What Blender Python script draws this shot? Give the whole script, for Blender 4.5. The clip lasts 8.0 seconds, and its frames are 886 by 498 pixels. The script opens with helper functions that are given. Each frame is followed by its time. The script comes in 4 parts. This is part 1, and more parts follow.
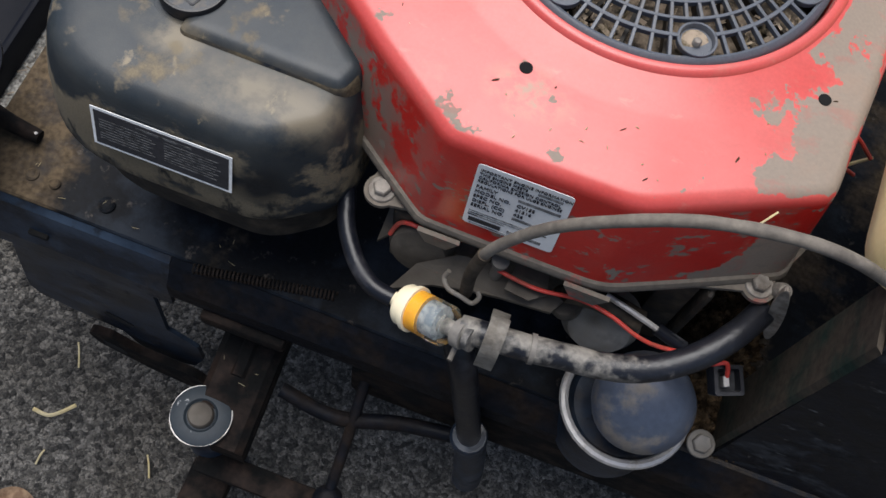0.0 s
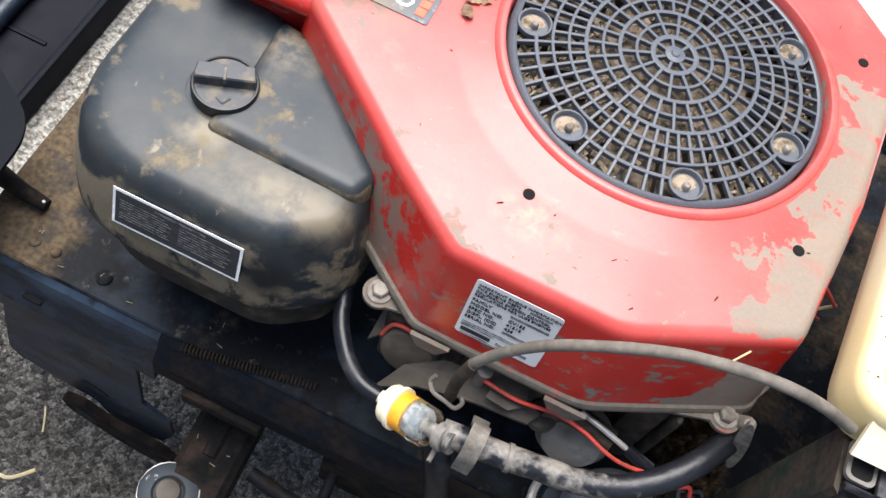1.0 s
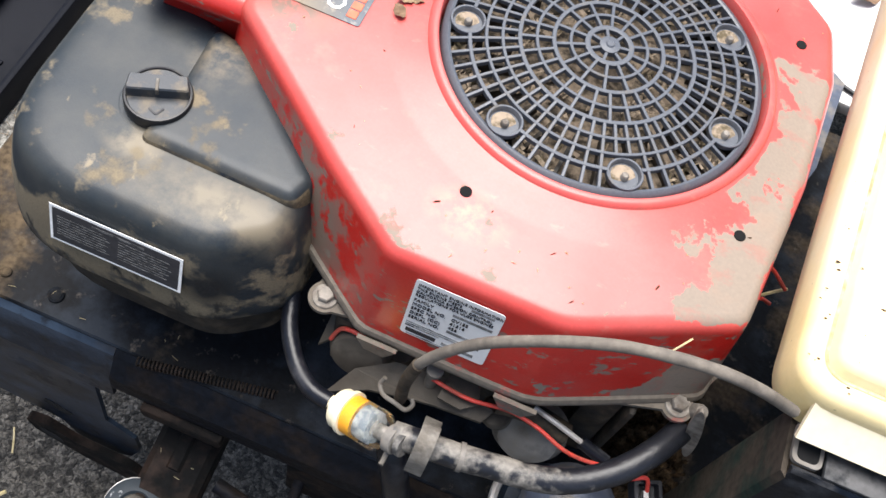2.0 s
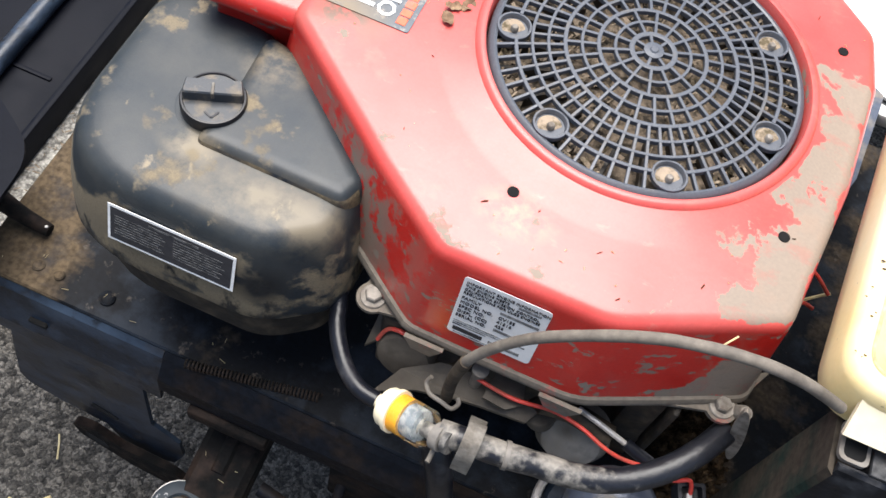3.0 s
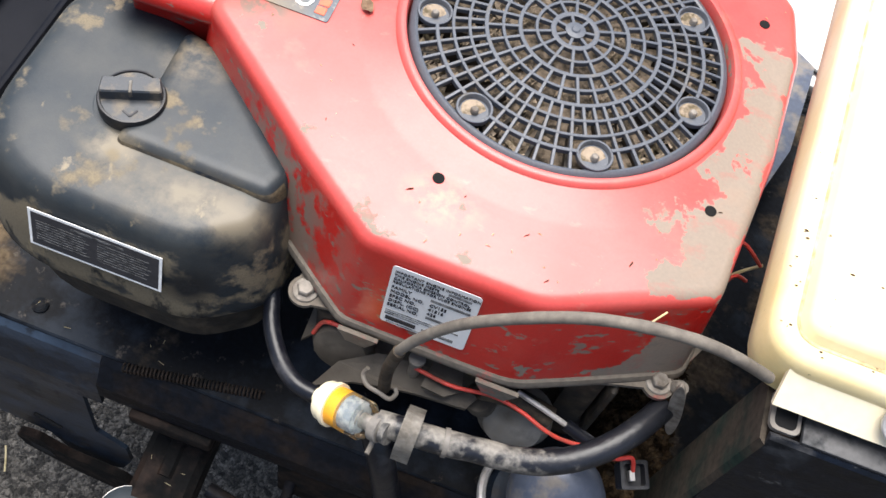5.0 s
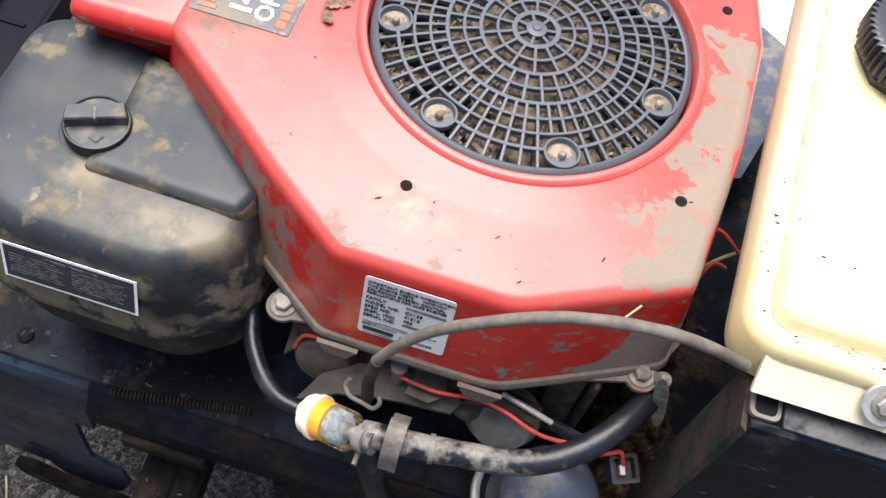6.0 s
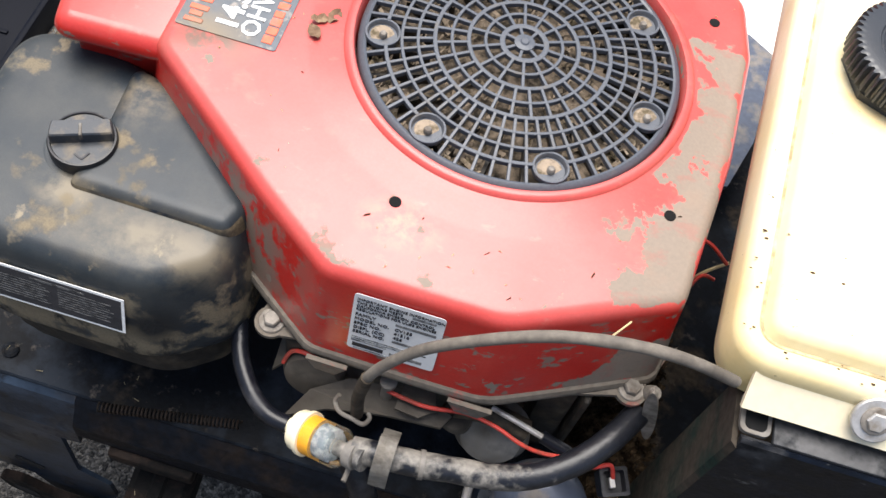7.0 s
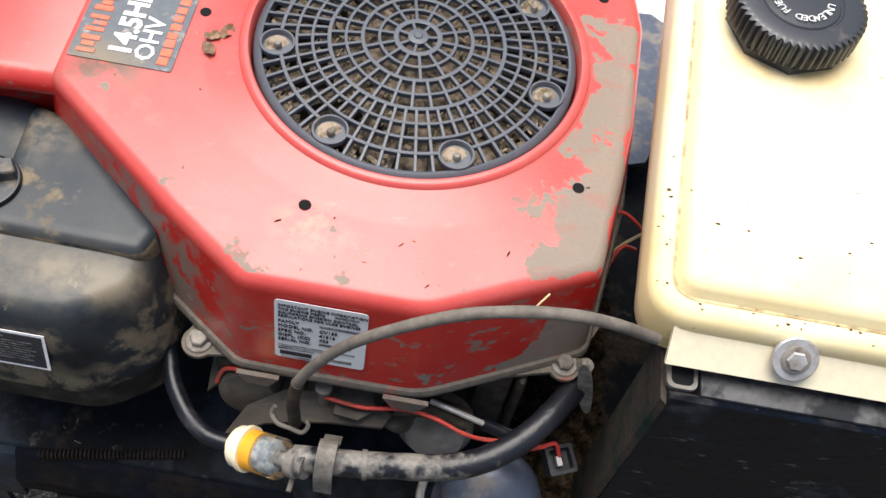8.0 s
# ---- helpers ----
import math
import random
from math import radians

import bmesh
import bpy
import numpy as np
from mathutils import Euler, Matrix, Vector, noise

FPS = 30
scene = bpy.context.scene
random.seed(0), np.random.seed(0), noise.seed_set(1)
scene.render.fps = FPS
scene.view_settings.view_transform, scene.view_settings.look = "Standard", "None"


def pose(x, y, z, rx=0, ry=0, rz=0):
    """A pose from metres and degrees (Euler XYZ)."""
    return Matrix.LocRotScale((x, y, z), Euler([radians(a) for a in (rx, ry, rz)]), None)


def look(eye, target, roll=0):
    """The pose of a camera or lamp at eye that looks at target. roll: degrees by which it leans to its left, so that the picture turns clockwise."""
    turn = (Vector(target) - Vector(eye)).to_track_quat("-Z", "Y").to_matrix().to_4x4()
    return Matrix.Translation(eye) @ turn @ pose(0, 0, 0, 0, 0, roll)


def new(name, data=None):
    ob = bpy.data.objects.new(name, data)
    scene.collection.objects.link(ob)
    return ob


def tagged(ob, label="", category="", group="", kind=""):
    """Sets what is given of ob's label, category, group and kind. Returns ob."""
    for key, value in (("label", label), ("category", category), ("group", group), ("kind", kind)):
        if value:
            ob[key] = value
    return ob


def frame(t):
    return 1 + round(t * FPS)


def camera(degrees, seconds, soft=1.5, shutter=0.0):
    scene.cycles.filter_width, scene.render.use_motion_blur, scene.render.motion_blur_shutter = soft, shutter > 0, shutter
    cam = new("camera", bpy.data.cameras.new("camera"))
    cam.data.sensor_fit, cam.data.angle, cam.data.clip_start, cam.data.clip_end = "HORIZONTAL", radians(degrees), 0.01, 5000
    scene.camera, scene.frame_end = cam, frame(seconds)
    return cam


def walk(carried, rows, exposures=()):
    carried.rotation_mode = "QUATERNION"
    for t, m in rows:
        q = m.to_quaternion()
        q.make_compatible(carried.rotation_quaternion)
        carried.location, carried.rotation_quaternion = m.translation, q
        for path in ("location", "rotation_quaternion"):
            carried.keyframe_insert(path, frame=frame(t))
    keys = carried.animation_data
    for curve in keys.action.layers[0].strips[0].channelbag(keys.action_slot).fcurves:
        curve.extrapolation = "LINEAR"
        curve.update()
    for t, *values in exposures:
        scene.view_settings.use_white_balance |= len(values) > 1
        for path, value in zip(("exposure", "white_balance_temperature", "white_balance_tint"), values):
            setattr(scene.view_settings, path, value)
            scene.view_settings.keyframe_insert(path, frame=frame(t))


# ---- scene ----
cam = camera(48.00, 8.0, soft=1.5)
PATH = [
    (0, look((-0.0262, -0.4330, 1.0575), (-0.0551, -0.1996, 0.5056), 14.08)),
    (0.1, look((-0.0389, -0.4429, 1.0617), (-0.0860, -0.1874, 0.5209), 13.41)),
    (0.2, look((-0.0519, -0.4375, 1.0733), (-0.0930, -0.1820, 0.5320), 15.38)),
    (0.3, look((-0.0502, -0.4436, 1.0678), (-0.0758, -0.1943, 0.5226), 19.07)),
    (0.5, look((-0.0486, -0.4371, 1.0764), (-0.0677, -0.1807, 0.5343), 20.53)),
    (1, look((-0.0488, -0.4484, 1.0880), (-0.0760, -0.1595, 0.5628), 21.15)),
    (1.2, look((-0.0429, -0.4425, 1.0917), (-0.0654, -0.1527, 0.5668), 20.81)),
    (2.3, look((-0.0178, -0.4359, 1.0897), (-0.0440, -0.1422, 0.5671), 18.64)),
    (2.5, look((-0.0163, -0.4425, 1.0910), (-0.0477, -0.1427, 0.5721), 18.09)),
    (3, look((-0.0251, -0.4580, 1.0907), (-0.0700, -0.1604, 0.5716), 15.98)),
    (3.5, look((-0.0317, -0.4521, 1.0957), (-0.0731, -0.1592, 0.5737), 16.77)),
    (4, look((-0.0211, -0.4496, 1.0912), (-0.0454, -0.1523, 0.5706), 18.62)),
    (4.5, look((-0.0087, -0.4470, 1.0927), (-0.0235, -0.1458, 0.5739), 18.92)),
    (4.7, look((-0.0077, -0.4528, 1.0896), (-0.0262, -0.1494, 0.5724), 18.60)),
    (5.8, look((0.0066, -0.4363, 1.0919), (-0.0175, -0.1457, 0.5675), 13.01)),
    (6, look((0.0101, -0.4415, 1.0934), (-0.0144, -0.1414, 0.5744), 13.15)),
    (6.5, look((0.0067, -0.4374, 1.0998), (-0.0222, -0.1226, 0.5899), 13.18)),
    (7, look((0.0048, -0.4325, 1.0969), (-0.0109, -0.1312, 0.5783), 14.28)),
    (7.5, look((0.0216, -0.4437, 1.0903), (0.0194, -0.1350, 0.5758), 13.34)),
    (8, look((0.0341, -0.4450, 1.0929), (0.0385, -0.1260, 0.5848), 10.67)),
]
walk(cam, PATH, [(0.0, 1.34, 6280, 10), (0.2, 1.72, 6280, 10), (0.5, 1.90, 6320, 10), (1.0, 2.17, 6400, 10), (3.0, 2.17, 6500, 10), (6.5, 2.08, 6540, 10), (7.5, 1.86, 6580, 10), (8.0, 1.77, 6600, 10)])

# ---- light ----
world = bpy.data.worlds.new("overcast_sky")
scene.world = world
world.use_nodes = True
wn = world.node_tree.nodes
sky = wn.new("ShaderNodeTexSky")
sky.sky_type = 'NISHITA'
sky.sun_disc = False
sky.sun_elevation = radians(76.8)
sky.sun_rotation = radians(-35.9)
sky.air_density, sky.dust_density, sky.ozone_density = 1.0, 4.0, 1.0
wn["Background"].inputs["Strength"].default_value = 0.046
world.node_tree.links.new(sky.outputs[0], wn["Background"].inputs[0])
sun = new("sun", bpy.data.lights.new("sun", 'SUN'))
sun.data.energy, sun.data.angle, sun.data.color = 1.5, radians(50), (1.0, 0.98, 0.95)
sun.matrix_basis = look((-0.29, 0.40, 2.1), (0, 0, 0))

# ---- materials ----
def mat(name, base, rough=0.6, metal=0.0, other=None, scale=30.0, spread=(0.45, 0.6), bump=0.1, bscale=200.0,
        coord='Object', rough2=None, mask=None, grain=0.15, spec=0.5):
    """Base colour with a second colour in noise-shaped stains, fine grain and bump. mask: (axis, from, to) pushes the stains."""
    m = bpy.data.materials.new(name)
    m.use_nodes = True
    nt = m.node_tree
    n, l = nt.nodes, nt.links
    p = n["Principled BSDF"]
    p.inputs["Roughness"].default_value, p.inputs["Metallic"].default_value = rough, metal
    p.inputs["Specular IOR Level"].default_value = spec
    tc = n.new("ShaderNodeTexCoord")
    src = tc.outputs[coord]
    fine = n.new("ShaderNodeTexNoise")
    fine.inputs["Scale"].default_value, fine.inputs["Detail"].default_value = bscale, 6
    l.new(src, fine.inputs["Vector"])
    grn = n.new("ShaderNodeMapRange")
    grn.inputs["From Min"].default_value, grn.inputs["From Max"].default_value = 0.25, 0.75
    grn.inputs["To Min"].default_value, grn.inputs["To Max"].default_value = 1 - grain, 1 + grain
    l.new(fine.outputs["Fac"], grn.inputs["Value"])
    col = n.new("ShaderNodeMix")
    col.data_type = 'RGBA'
    col.inputs["A"].default_value = (*base, 1)
    col.inputs["B"].default_value = (*(other or [c * 0.7 for c in base]), 1)
    big = n.new("ShaderNodeTexNoise")
    big.inputs["Scale"].default_value, big.inputs["Detail"].default_value, big.inputs["Roughness"].default_value = scale, 8, 0.62
    l.new(src, big.inputs["Vector"])
    value = big.outputs["Fac"]
    for axis, lo, hi, amount in (mask or ()):
        sep = n.new("ShaderNodeSeparateXYZ")
        l.new(src, sep.inputs[0])
        mr = n.new("ShaderNodeMapRange")
        mr.inputs["From Min"].default_value, mr.inputs["From Max"].default_value = lo, hi
        mr.inputs["To Min"].default_value, mr.inputs["To Max"].default_value = 0, amount
        l.new(sep.outputs[axis], mr.inputs["Value"])
        add = n.new("ShaderNodeMath")
        l.new(value, add.inputs[0])
        l.new(mr.outputs[0], add.inputs[1])
        value = add.outputs[0]
    ramp = n.new("ShaderNodeMapRange")
    ramp.inputs["From Min"].default_value, ramp.inputs["From Max"].default_value = spread
    l.new(value, ramp.inputs["Value"])
    l.new(ramp.outputs[0], col.inputs["Factor"])
    mul = n.new("ShaderNodeMix")
    mul.data_type, mul.blend_type = 'RGBA', 'MULTIPLY'
    mul.inputs["Factor"].default_value = 1
    l.new(col.outputs["Result"], mul.inputs["A"])
    l.new(grn.outputs[0], mul.inputs["B"])
    l.new(mul.outputs["Result"], p.inputs["Base Color"])
    rr = n.new("ShaderNodeMapRange")
    rr.inputs["To Min"].default_value, rr.inputs["To Max"].default_value = rough, rough2 if rough2 is not None else min(1, rough + 0.25)
    l.new(ramp.outputs[0], rr.inputs["Value"])
    l.new(rr.outputs[0], p.inputs["Roughness"])
    bp = n.new("ShaderNodeBump")
    bp.inputs["Strength"].default_value, bp.inputs["Distance"].default_value = bump, 0.001
    l.new(fine.outputs["Fac"], bp.inputs["Height"])
    l.new(bp.outputs[0], p.inputs["Normal"])
    return m


M_RED = mat("red_paint", (0.50, 0.020, 0.014), 0.30, other=(0.235, 0.188, 0.148), scale=30, spread=(0.695, 0.71), bump=0.05, bscale=500,
            rough2=0.75, grain=0.07, mask=((0, 0.068, 0.134, 0.30), (1, 0.050, 0.072, -0.34), (1, 0.098, 0.112, 0.22), (1, -0.085, -0.150, 0.10), (2, 0.6190, 0.6200, -0.50), (2, 0.6148, 0.611, -0.22), (2, 0.600, 0.540, 0.20), (0, -0.06, -0.115, 0.07)))


def pale_top(m, faded, lo, hi):
    """Sun-bleached, brightly lit top: fading and painted-in light mix the paint towards a paler one with height."""
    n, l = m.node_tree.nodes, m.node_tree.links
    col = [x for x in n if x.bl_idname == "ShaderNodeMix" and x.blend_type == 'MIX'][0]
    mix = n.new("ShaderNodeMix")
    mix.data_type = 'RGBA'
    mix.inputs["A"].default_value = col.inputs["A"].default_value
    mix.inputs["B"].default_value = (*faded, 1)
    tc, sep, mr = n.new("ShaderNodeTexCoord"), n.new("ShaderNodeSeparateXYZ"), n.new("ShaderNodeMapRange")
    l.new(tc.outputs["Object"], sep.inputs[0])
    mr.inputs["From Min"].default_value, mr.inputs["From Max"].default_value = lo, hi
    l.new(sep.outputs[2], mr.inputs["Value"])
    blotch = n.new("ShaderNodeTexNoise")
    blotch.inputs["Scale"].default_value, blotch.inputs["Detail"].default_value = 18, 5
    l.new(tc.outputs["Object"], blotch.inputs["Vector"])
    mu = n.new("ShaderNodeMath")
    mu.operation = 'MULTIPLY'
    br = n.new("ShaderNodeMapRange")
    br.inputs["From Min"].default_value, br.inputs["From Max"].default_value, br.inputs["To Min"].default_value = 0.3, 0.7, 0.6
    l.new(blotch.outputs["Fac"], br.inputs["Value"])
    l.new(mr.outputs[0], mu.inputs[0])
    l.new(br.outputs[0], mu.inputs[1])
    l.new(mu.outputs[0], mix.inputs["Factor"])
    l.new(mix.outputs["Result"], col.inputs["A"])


def smear(m, colour, scale, lo, hi, strength=1.0, stretch=(1, 1, 1), below=None, near=None):
    """A second layer of stains or painted sheen over a finished material; near: (centre, reach) of one stain."""
    n, l = m.node_tree.nodes, m.node_tree.links
    p = n["Principled BSDF"]
    old = p.inputs["Base Color"].links[0].from_socket
    tc, mp, nz, mr, mix = n.new("ShaderNodeTexCoord"), n.new("ShaderNodeMapping"), n.new("ShaderNodeTexNoise"), n.new("ShaderNodeMapRange"), n.new("ShaderNodeMix")
    mp.inputs["Scale"].default_value = stretch
    mp.inputs["Location"].default_value = (3.1, 1.7, 0.4)
    mix.data_type = 'RGBA'
    l.new(tc.outputs["Object"], mp.inputs[0])
    l.new(mp.outputs[0], nz.inputs["Vector"])
    nz.inputs["Scale"].default_value, nz.inputs["Detail"].default_value, nz.inputs["Roughness"].default_value = scale, 7, 0.65
    mr.inputs["From Min"].default_value, mr.inputs["From Max"].default_value, mr.inputs["To Max"].default_value = lo, hi, strength
    l.new(nz.outputs["Fac"], mr.inputs["Value"])
    fac = mr.outputs[0]
    limits = []
    if below is not None:
        sep = n.new("ShaderNodeSeparateXYZ")
        l.new(tc.outputs["Object"], sep.inputs[0])
        limits.append((sep.outputs[2], below, below - 0.004))
    if near is not None:
        (cx, cy, cz), (sx, sy, sz_) = near
        mp2, ln = n.new("ShaderNodeMapping"), n.new("ShaderNodeVectorMath")
        mp2.inputs["Scale"].default_value, mp2.inputs["Location"].default_value = (1 / sx, 1 / sy, 1 / sz_), (-cx / sx, -cy / sy, -cz / sz_)
        ln.operation = 'LENGTH'
        l.new(tc.outputs["Object"], mp2.inputs[0])
        l.new(mp2.outputs[0], ln.inputs[0])
        limits.append((ln.outputs["Value"], 1.0, 0.3))
    for sock, a, b in limits:
        lim, mu = n.new("ShaderNodeMapRange"), n.new("ShaderNodeMath")
        mu.operation = 'MULTIPLY'
        lim.inputs["From Min"].default_value, lim.inputs["From Max"].default_value = a, b
        l.new(sock, lim.inputs["Value"])
        l.new(fac, mu.inputs[0])
        l.new(lim.outputs[0], mu.inputs[1])
        fac = mu.outputs[0]
    l.new(fac, mix.inputs["Factor"])
    l.new(old, mix.inputs["A"])
    mix.inputs["B"].default_value = (*colour, 1)
    l.new(mix.outputs["Result"], p.inputs["Base Color"])


smear(M_RED, (0.40, 0.065, 0.052), 48, 0.53, 0.62, 0.22, (1, 1.6, 1))
smear(M_RED, (0.30, 0.19, 0.13), 22, 0.575, 0.74, 0.38)
smear(M_RED, (0.33, 0.23, 0.17), 60, 0.62, 0.72, 0.3, (1, 2.0, 1))
smear(M_RED, (0.20, 0.165, 0.13), 62, 0.585, 0.625, 0.9, (1, 1, 2.2), below=0.606)
smear(M_RED, (0.125, 0.098, 0.068), 52, 0.40, 0.56, 0.9, near=((-0.186, -0.058, 0.613), (0.038, 0.026, 0.03)))
smear(M_RED, (0.27, 0.18, 0.115), 70, 0.42, 0.58, 0.8, near=((-0.037, -0.145, 0.615), (0.03, 0.02, 0.02)))
smear(M_RED, (0.205, 0.162, 0.125), 38, 0.45, 0.51, 0.95, (1, 1, 0.7), below=0.608, near=((-0.137, -0.150, 0.560), (0.094, 0.100, 0.100)))
# paler top: bleaching plus the light falling on it, put into the colour
pale_top(M_RED, (0.55, 0.098, 0.086), 0.604, 0.613)
M_CLIP = mat("dried_clippings", (0.32, 0.255, 0.19), 0.9, other=(0.10, 0.08, 0.05), scale=120, bump=0.3, spec=0.1)
M_DASH = mat("scuffed_black_paint", (0.003, 0.005, 0.010), 0.42, other=(0.040, 0.041, 0.044), scale=22, spread=(0.53, 0.64), bump=0.5, bscale=140, grain=0.5, rough2=0.9, spec=0.22)
M_PRIMDARK = mat("brown_dust_on_steel", (0.060, 0.047, 0.034), 0.85, other=(0.02, 0.018, 0.016), scale=30, spread=(0.45, 0.65), bump=0.5, grain=0.4, spec=0.2)
M_HOSE = mat("dusty_rubber", (0.009, 0.010, 0.014), 0.4, other=(0.21, 0.195, 0.17), scale=55, spread=(0.60, 0.75), bump=0.4, bscale=260, grain=0.35, mask=((0, 0.085, 0.045, 0.16),))
M_BORDER = mat("white_border_print", (0.86, 0.86, 0.84), 0.5, other=(0.60, 0.58, 0.54), scale=120, spread=(0.6, 0.75), bump=0.02)
M_MIDGREY = mat("grey_filter_element", (0.22, 0.26, 0.29), 0.25, other=(0.50, 0.52, 0.52), scale=150, bump=0.05)
M_CTRL = mat("oily_grey_metal", (0.090, 0.078, 0.063), 0.6, 0.1, other=(0.045, 0.038, 0.031), scale=40, spread=(0.42, 0.62), bump=0.5, bscale=160, grain=0.35, spec=0.35)
M_GREYINK2 = mat("dark_grey_print", (0.12, 0.12, 0.12), 0.55, other=(0.3, 0.3, 0.3), scale=400, spread=(0.45, 0.6), bump=0.02)
M_STRAP = mat("dusty_steel_strap", (0.21, 0.195, 0.17), 0.5, 0.2, other=(0.12, 0.105, 0.085), scale=60, spread=(0.45, 0.65), bump=0.4, bscale=220, grain=0.3)
M_LEAFD = mat("brown_crumbs", (0.09, 0.05, 0.03), 0.9, bump=0.2, spec=0.1)
M_DUSTP = mat("dirt_in_the_groove", (0.125, 0.098, 0.060), 0.85, other=(0.013, 0.018, 0.026), scale=34, spread=(0.42, 0.60), bump=0.3, bscale=500, rough2=0.5, grain=0.3, spec=0.3)
M_HOLE = mat("dark_recess", (0.003, 0.003, 0.003), 1.0, bump=0.0)
M_GRAVEL = mat("pale_gravel", (0.30, 0.29, 0.26), 0.9, other=(0.10, 0.095, 0.085), scale=120, spread=(0.45, 0.6), bump=1.0, bscale=260, grain=0.6)
M_PRIMER = mat("bare_dusty_metal", (0.135, 0.114, 0.09), 0.75, 0.0, other=(0.30, 0.10, 0.08), scale=60, spread=(0.60, 0.68), bump=0.3, grain=0.25)
M_BLACKP = mat("dusty_black_plastic", (0.011, 0.019, 0.027), 0.42, other=(0.185, 0.150, 0.098), scale=27, spread=(0.575, 0.655), bump=0.06,
               bscale=900, rough2=0.9, grain=0.22, mask=((2, 0.562, 0.540, 0.20), (2, 0.515, 0.497, -0.08), (0, -0.17, -0.14, -0.04)), spec=0.36)
M_SCREEN = mat("grey_black_plastic", (0.072, 0.080, 0.096), 0.42, other=(0.13, 0.11, 0.085), scale=60, spread=(0.55, 0.8), bump=0.1, bscale=600)
M_KNOB = mat("black_plastic", (0.010, 0.010, 0.012), 0.42, other=(0.09, 0.08, 0.065), scale=60, spread=(0.58, 0.8), bump=0.1, bscale=700)
M_DIRT = mat("dried_grass_dirt", (0.028, 0.024, 0.019), 0.95, other=(0.20, 0.158, 0.116), scale=110, spread=(0.40, 0.60), bump=1.0, bscale=160, grain=0.5, spec=0.1)
M_LITTER = mat("brown_litter", (0.018, 0.012, 0.007), 0.95, other=(0.125, 0.084, 0.048), scale=90, spread=(0.45, 0.66), bump=0.6, grain=0.5, spec=0.1)
M_FRAME = mat("black_painted_steel", (0.005, 0.009, 0.017), 0.36, 0.0, other=(0.032, 0.027, 0.023), scale=20, spread=(0.58, 0.72), bump=0.3, bscale=250, grain=0.35,
              rough2=0.80, spec=0.42)
M_PLATE = mat("muddy_steel_plate", (0.003, 0.004, 0.006), 0.6, 0.0, other=(0.092, 0.068, 0.043), scale=13, spread=(0.59, 0.74), bump=0.5, bscale=220, grain=0.5,
              rough2=0.95, mask=((0, -0.29, -0.39, 0.22), (0, 0.05, 0.14, 0.17)), spec=0.14)
M_RUST = mat("rusty_steel", (0.016, 0.009, 0.006), 0.7, 0.0, other=(0.004, 0.004, 0.004), scale=34, spread=(0.40, 0.56), bump=0.6, grain=0.45, spec=0.2)
M_STEEL = mat("worn_steel", (0.50, 0.48, 0.46), 0.4, 0.45, other=(0.28, 0.24, 0.19), scale=80, spread=(0.5, 0.7), bump=0.2)
M_ALU = mat("dusty_cast_aluminium", (0.20, 0.185, 0.165), 0.6, 0.1, other=(0.10, 0.085, 0.065), scale=45, spread=(0.42, 0.65), bump=0.5, bscale=180, grain=0.3)
M_BLOCK = mat("oily_engine_casting", (0.018, 0.016, 0.014), 0.65, 0.0, other=(0.070, 0.054, 0.037), scale=40, spread=(0.45, 0.65), bump=0.6, bscale=150, grain=0.4, spec=0.3)
M_RUBBER = mat("black_rubber", (0.006, 0.007, 0.011), 0.32, other=(0.045, 0.045, 0.05), scale=50, spread=(0.52, 0.75), bump=0.2, bscale=300, spec=0.36)
M_GREYHOSE = mat("dusty_grey_hose", (0.115, 0.098, 0.080), 0.7, other=(0.19, 0.165, 0.135), scale=60, spread=(0.4, 0.65), bump=0.3, bscale=300)
M_TUBE = mat("dusty_metal_tube", (0.30, 0.28, 0.25), 0.5, 0.3, other=(0.06, 0.06, 0.06), scale=55, spread=(0.45, 0.62), bump=0.4, bscale=300)
M_TANK = mat("yellowed_white_plastic", (0.83, 0.755, 0.52), 0.36, other=(0.80, 0.63, 0.30), scale=8, spread=(0.45, 0.80), bump=0.04, bscale=300, grain=0.03,
             mask=((1, -0.05, -0.165, 0.17), (2, 0.652, 0.620, 0.07), (0, 0.180, 0.150, 0.03)))
M_CREAM = mat("cream_plastic", (0.84, 0.75, 0.53), 0.35, other=(0.8, 0.7, 0.5), scale=60, bump=0.05, grain=0.05)
M_AMBER = mat("amber_fuel", (0.80, 0.38, 0.03), 0.2, other=(0.7, 0.3, 0.02), scale=60, bump=0.02, grain=0.05)
M_WHITE = mat("white_panel", (0.86, 0.86, 0.85), 0.6, other=(0.8, 0.8, 0.78), scale=9, bump=0.05, grain=0.03)
M_LABEL = mat("silver_label", (0.76, 0.76, 0.75), 0.45, 0.0, other=(0.60, 0.58, 0.53), scale=70, spread=(0.60, 0.75), bump=0.05, grain=0.05)
M_INK = mat("dark_ink", (0.03, 0.03, 0.035), 0.5, bump=0.02)
M_WHITEINK = mat("white_print", (0.72, 0.71, 0.68), 0.5, other=(0.4, 0.38, 0.33), scale=150, spread=(0.55, 0.75), bump=0.02)
M_GREYINK = mat("grey_print", (0.36, 0.36, 0.35), 0.55, other=(0.06, 0.06, 0.06), scale=200, bump=0.02)
M_DECAL = mat("grey_blue_decal", (0.085, 0.10, 0.115), 0.42, other=(0.32, 0.28, 0.24), scale=70, spread=(0.56, 0.66), bump=0.05)
M_ORANGE = mat("orange_print", (0.72, 0.12, 0.05), 0.45, other=(0.28, 0.16, 0.13), scale=90, spread=(0.52, 0.66), bump=0.02)
M_WIRE = mat("red_wire", (0.60, 0.05, 0.035), 0.45, other=(0.35, 0.06, 0.04), scale=80, bump=0.05)
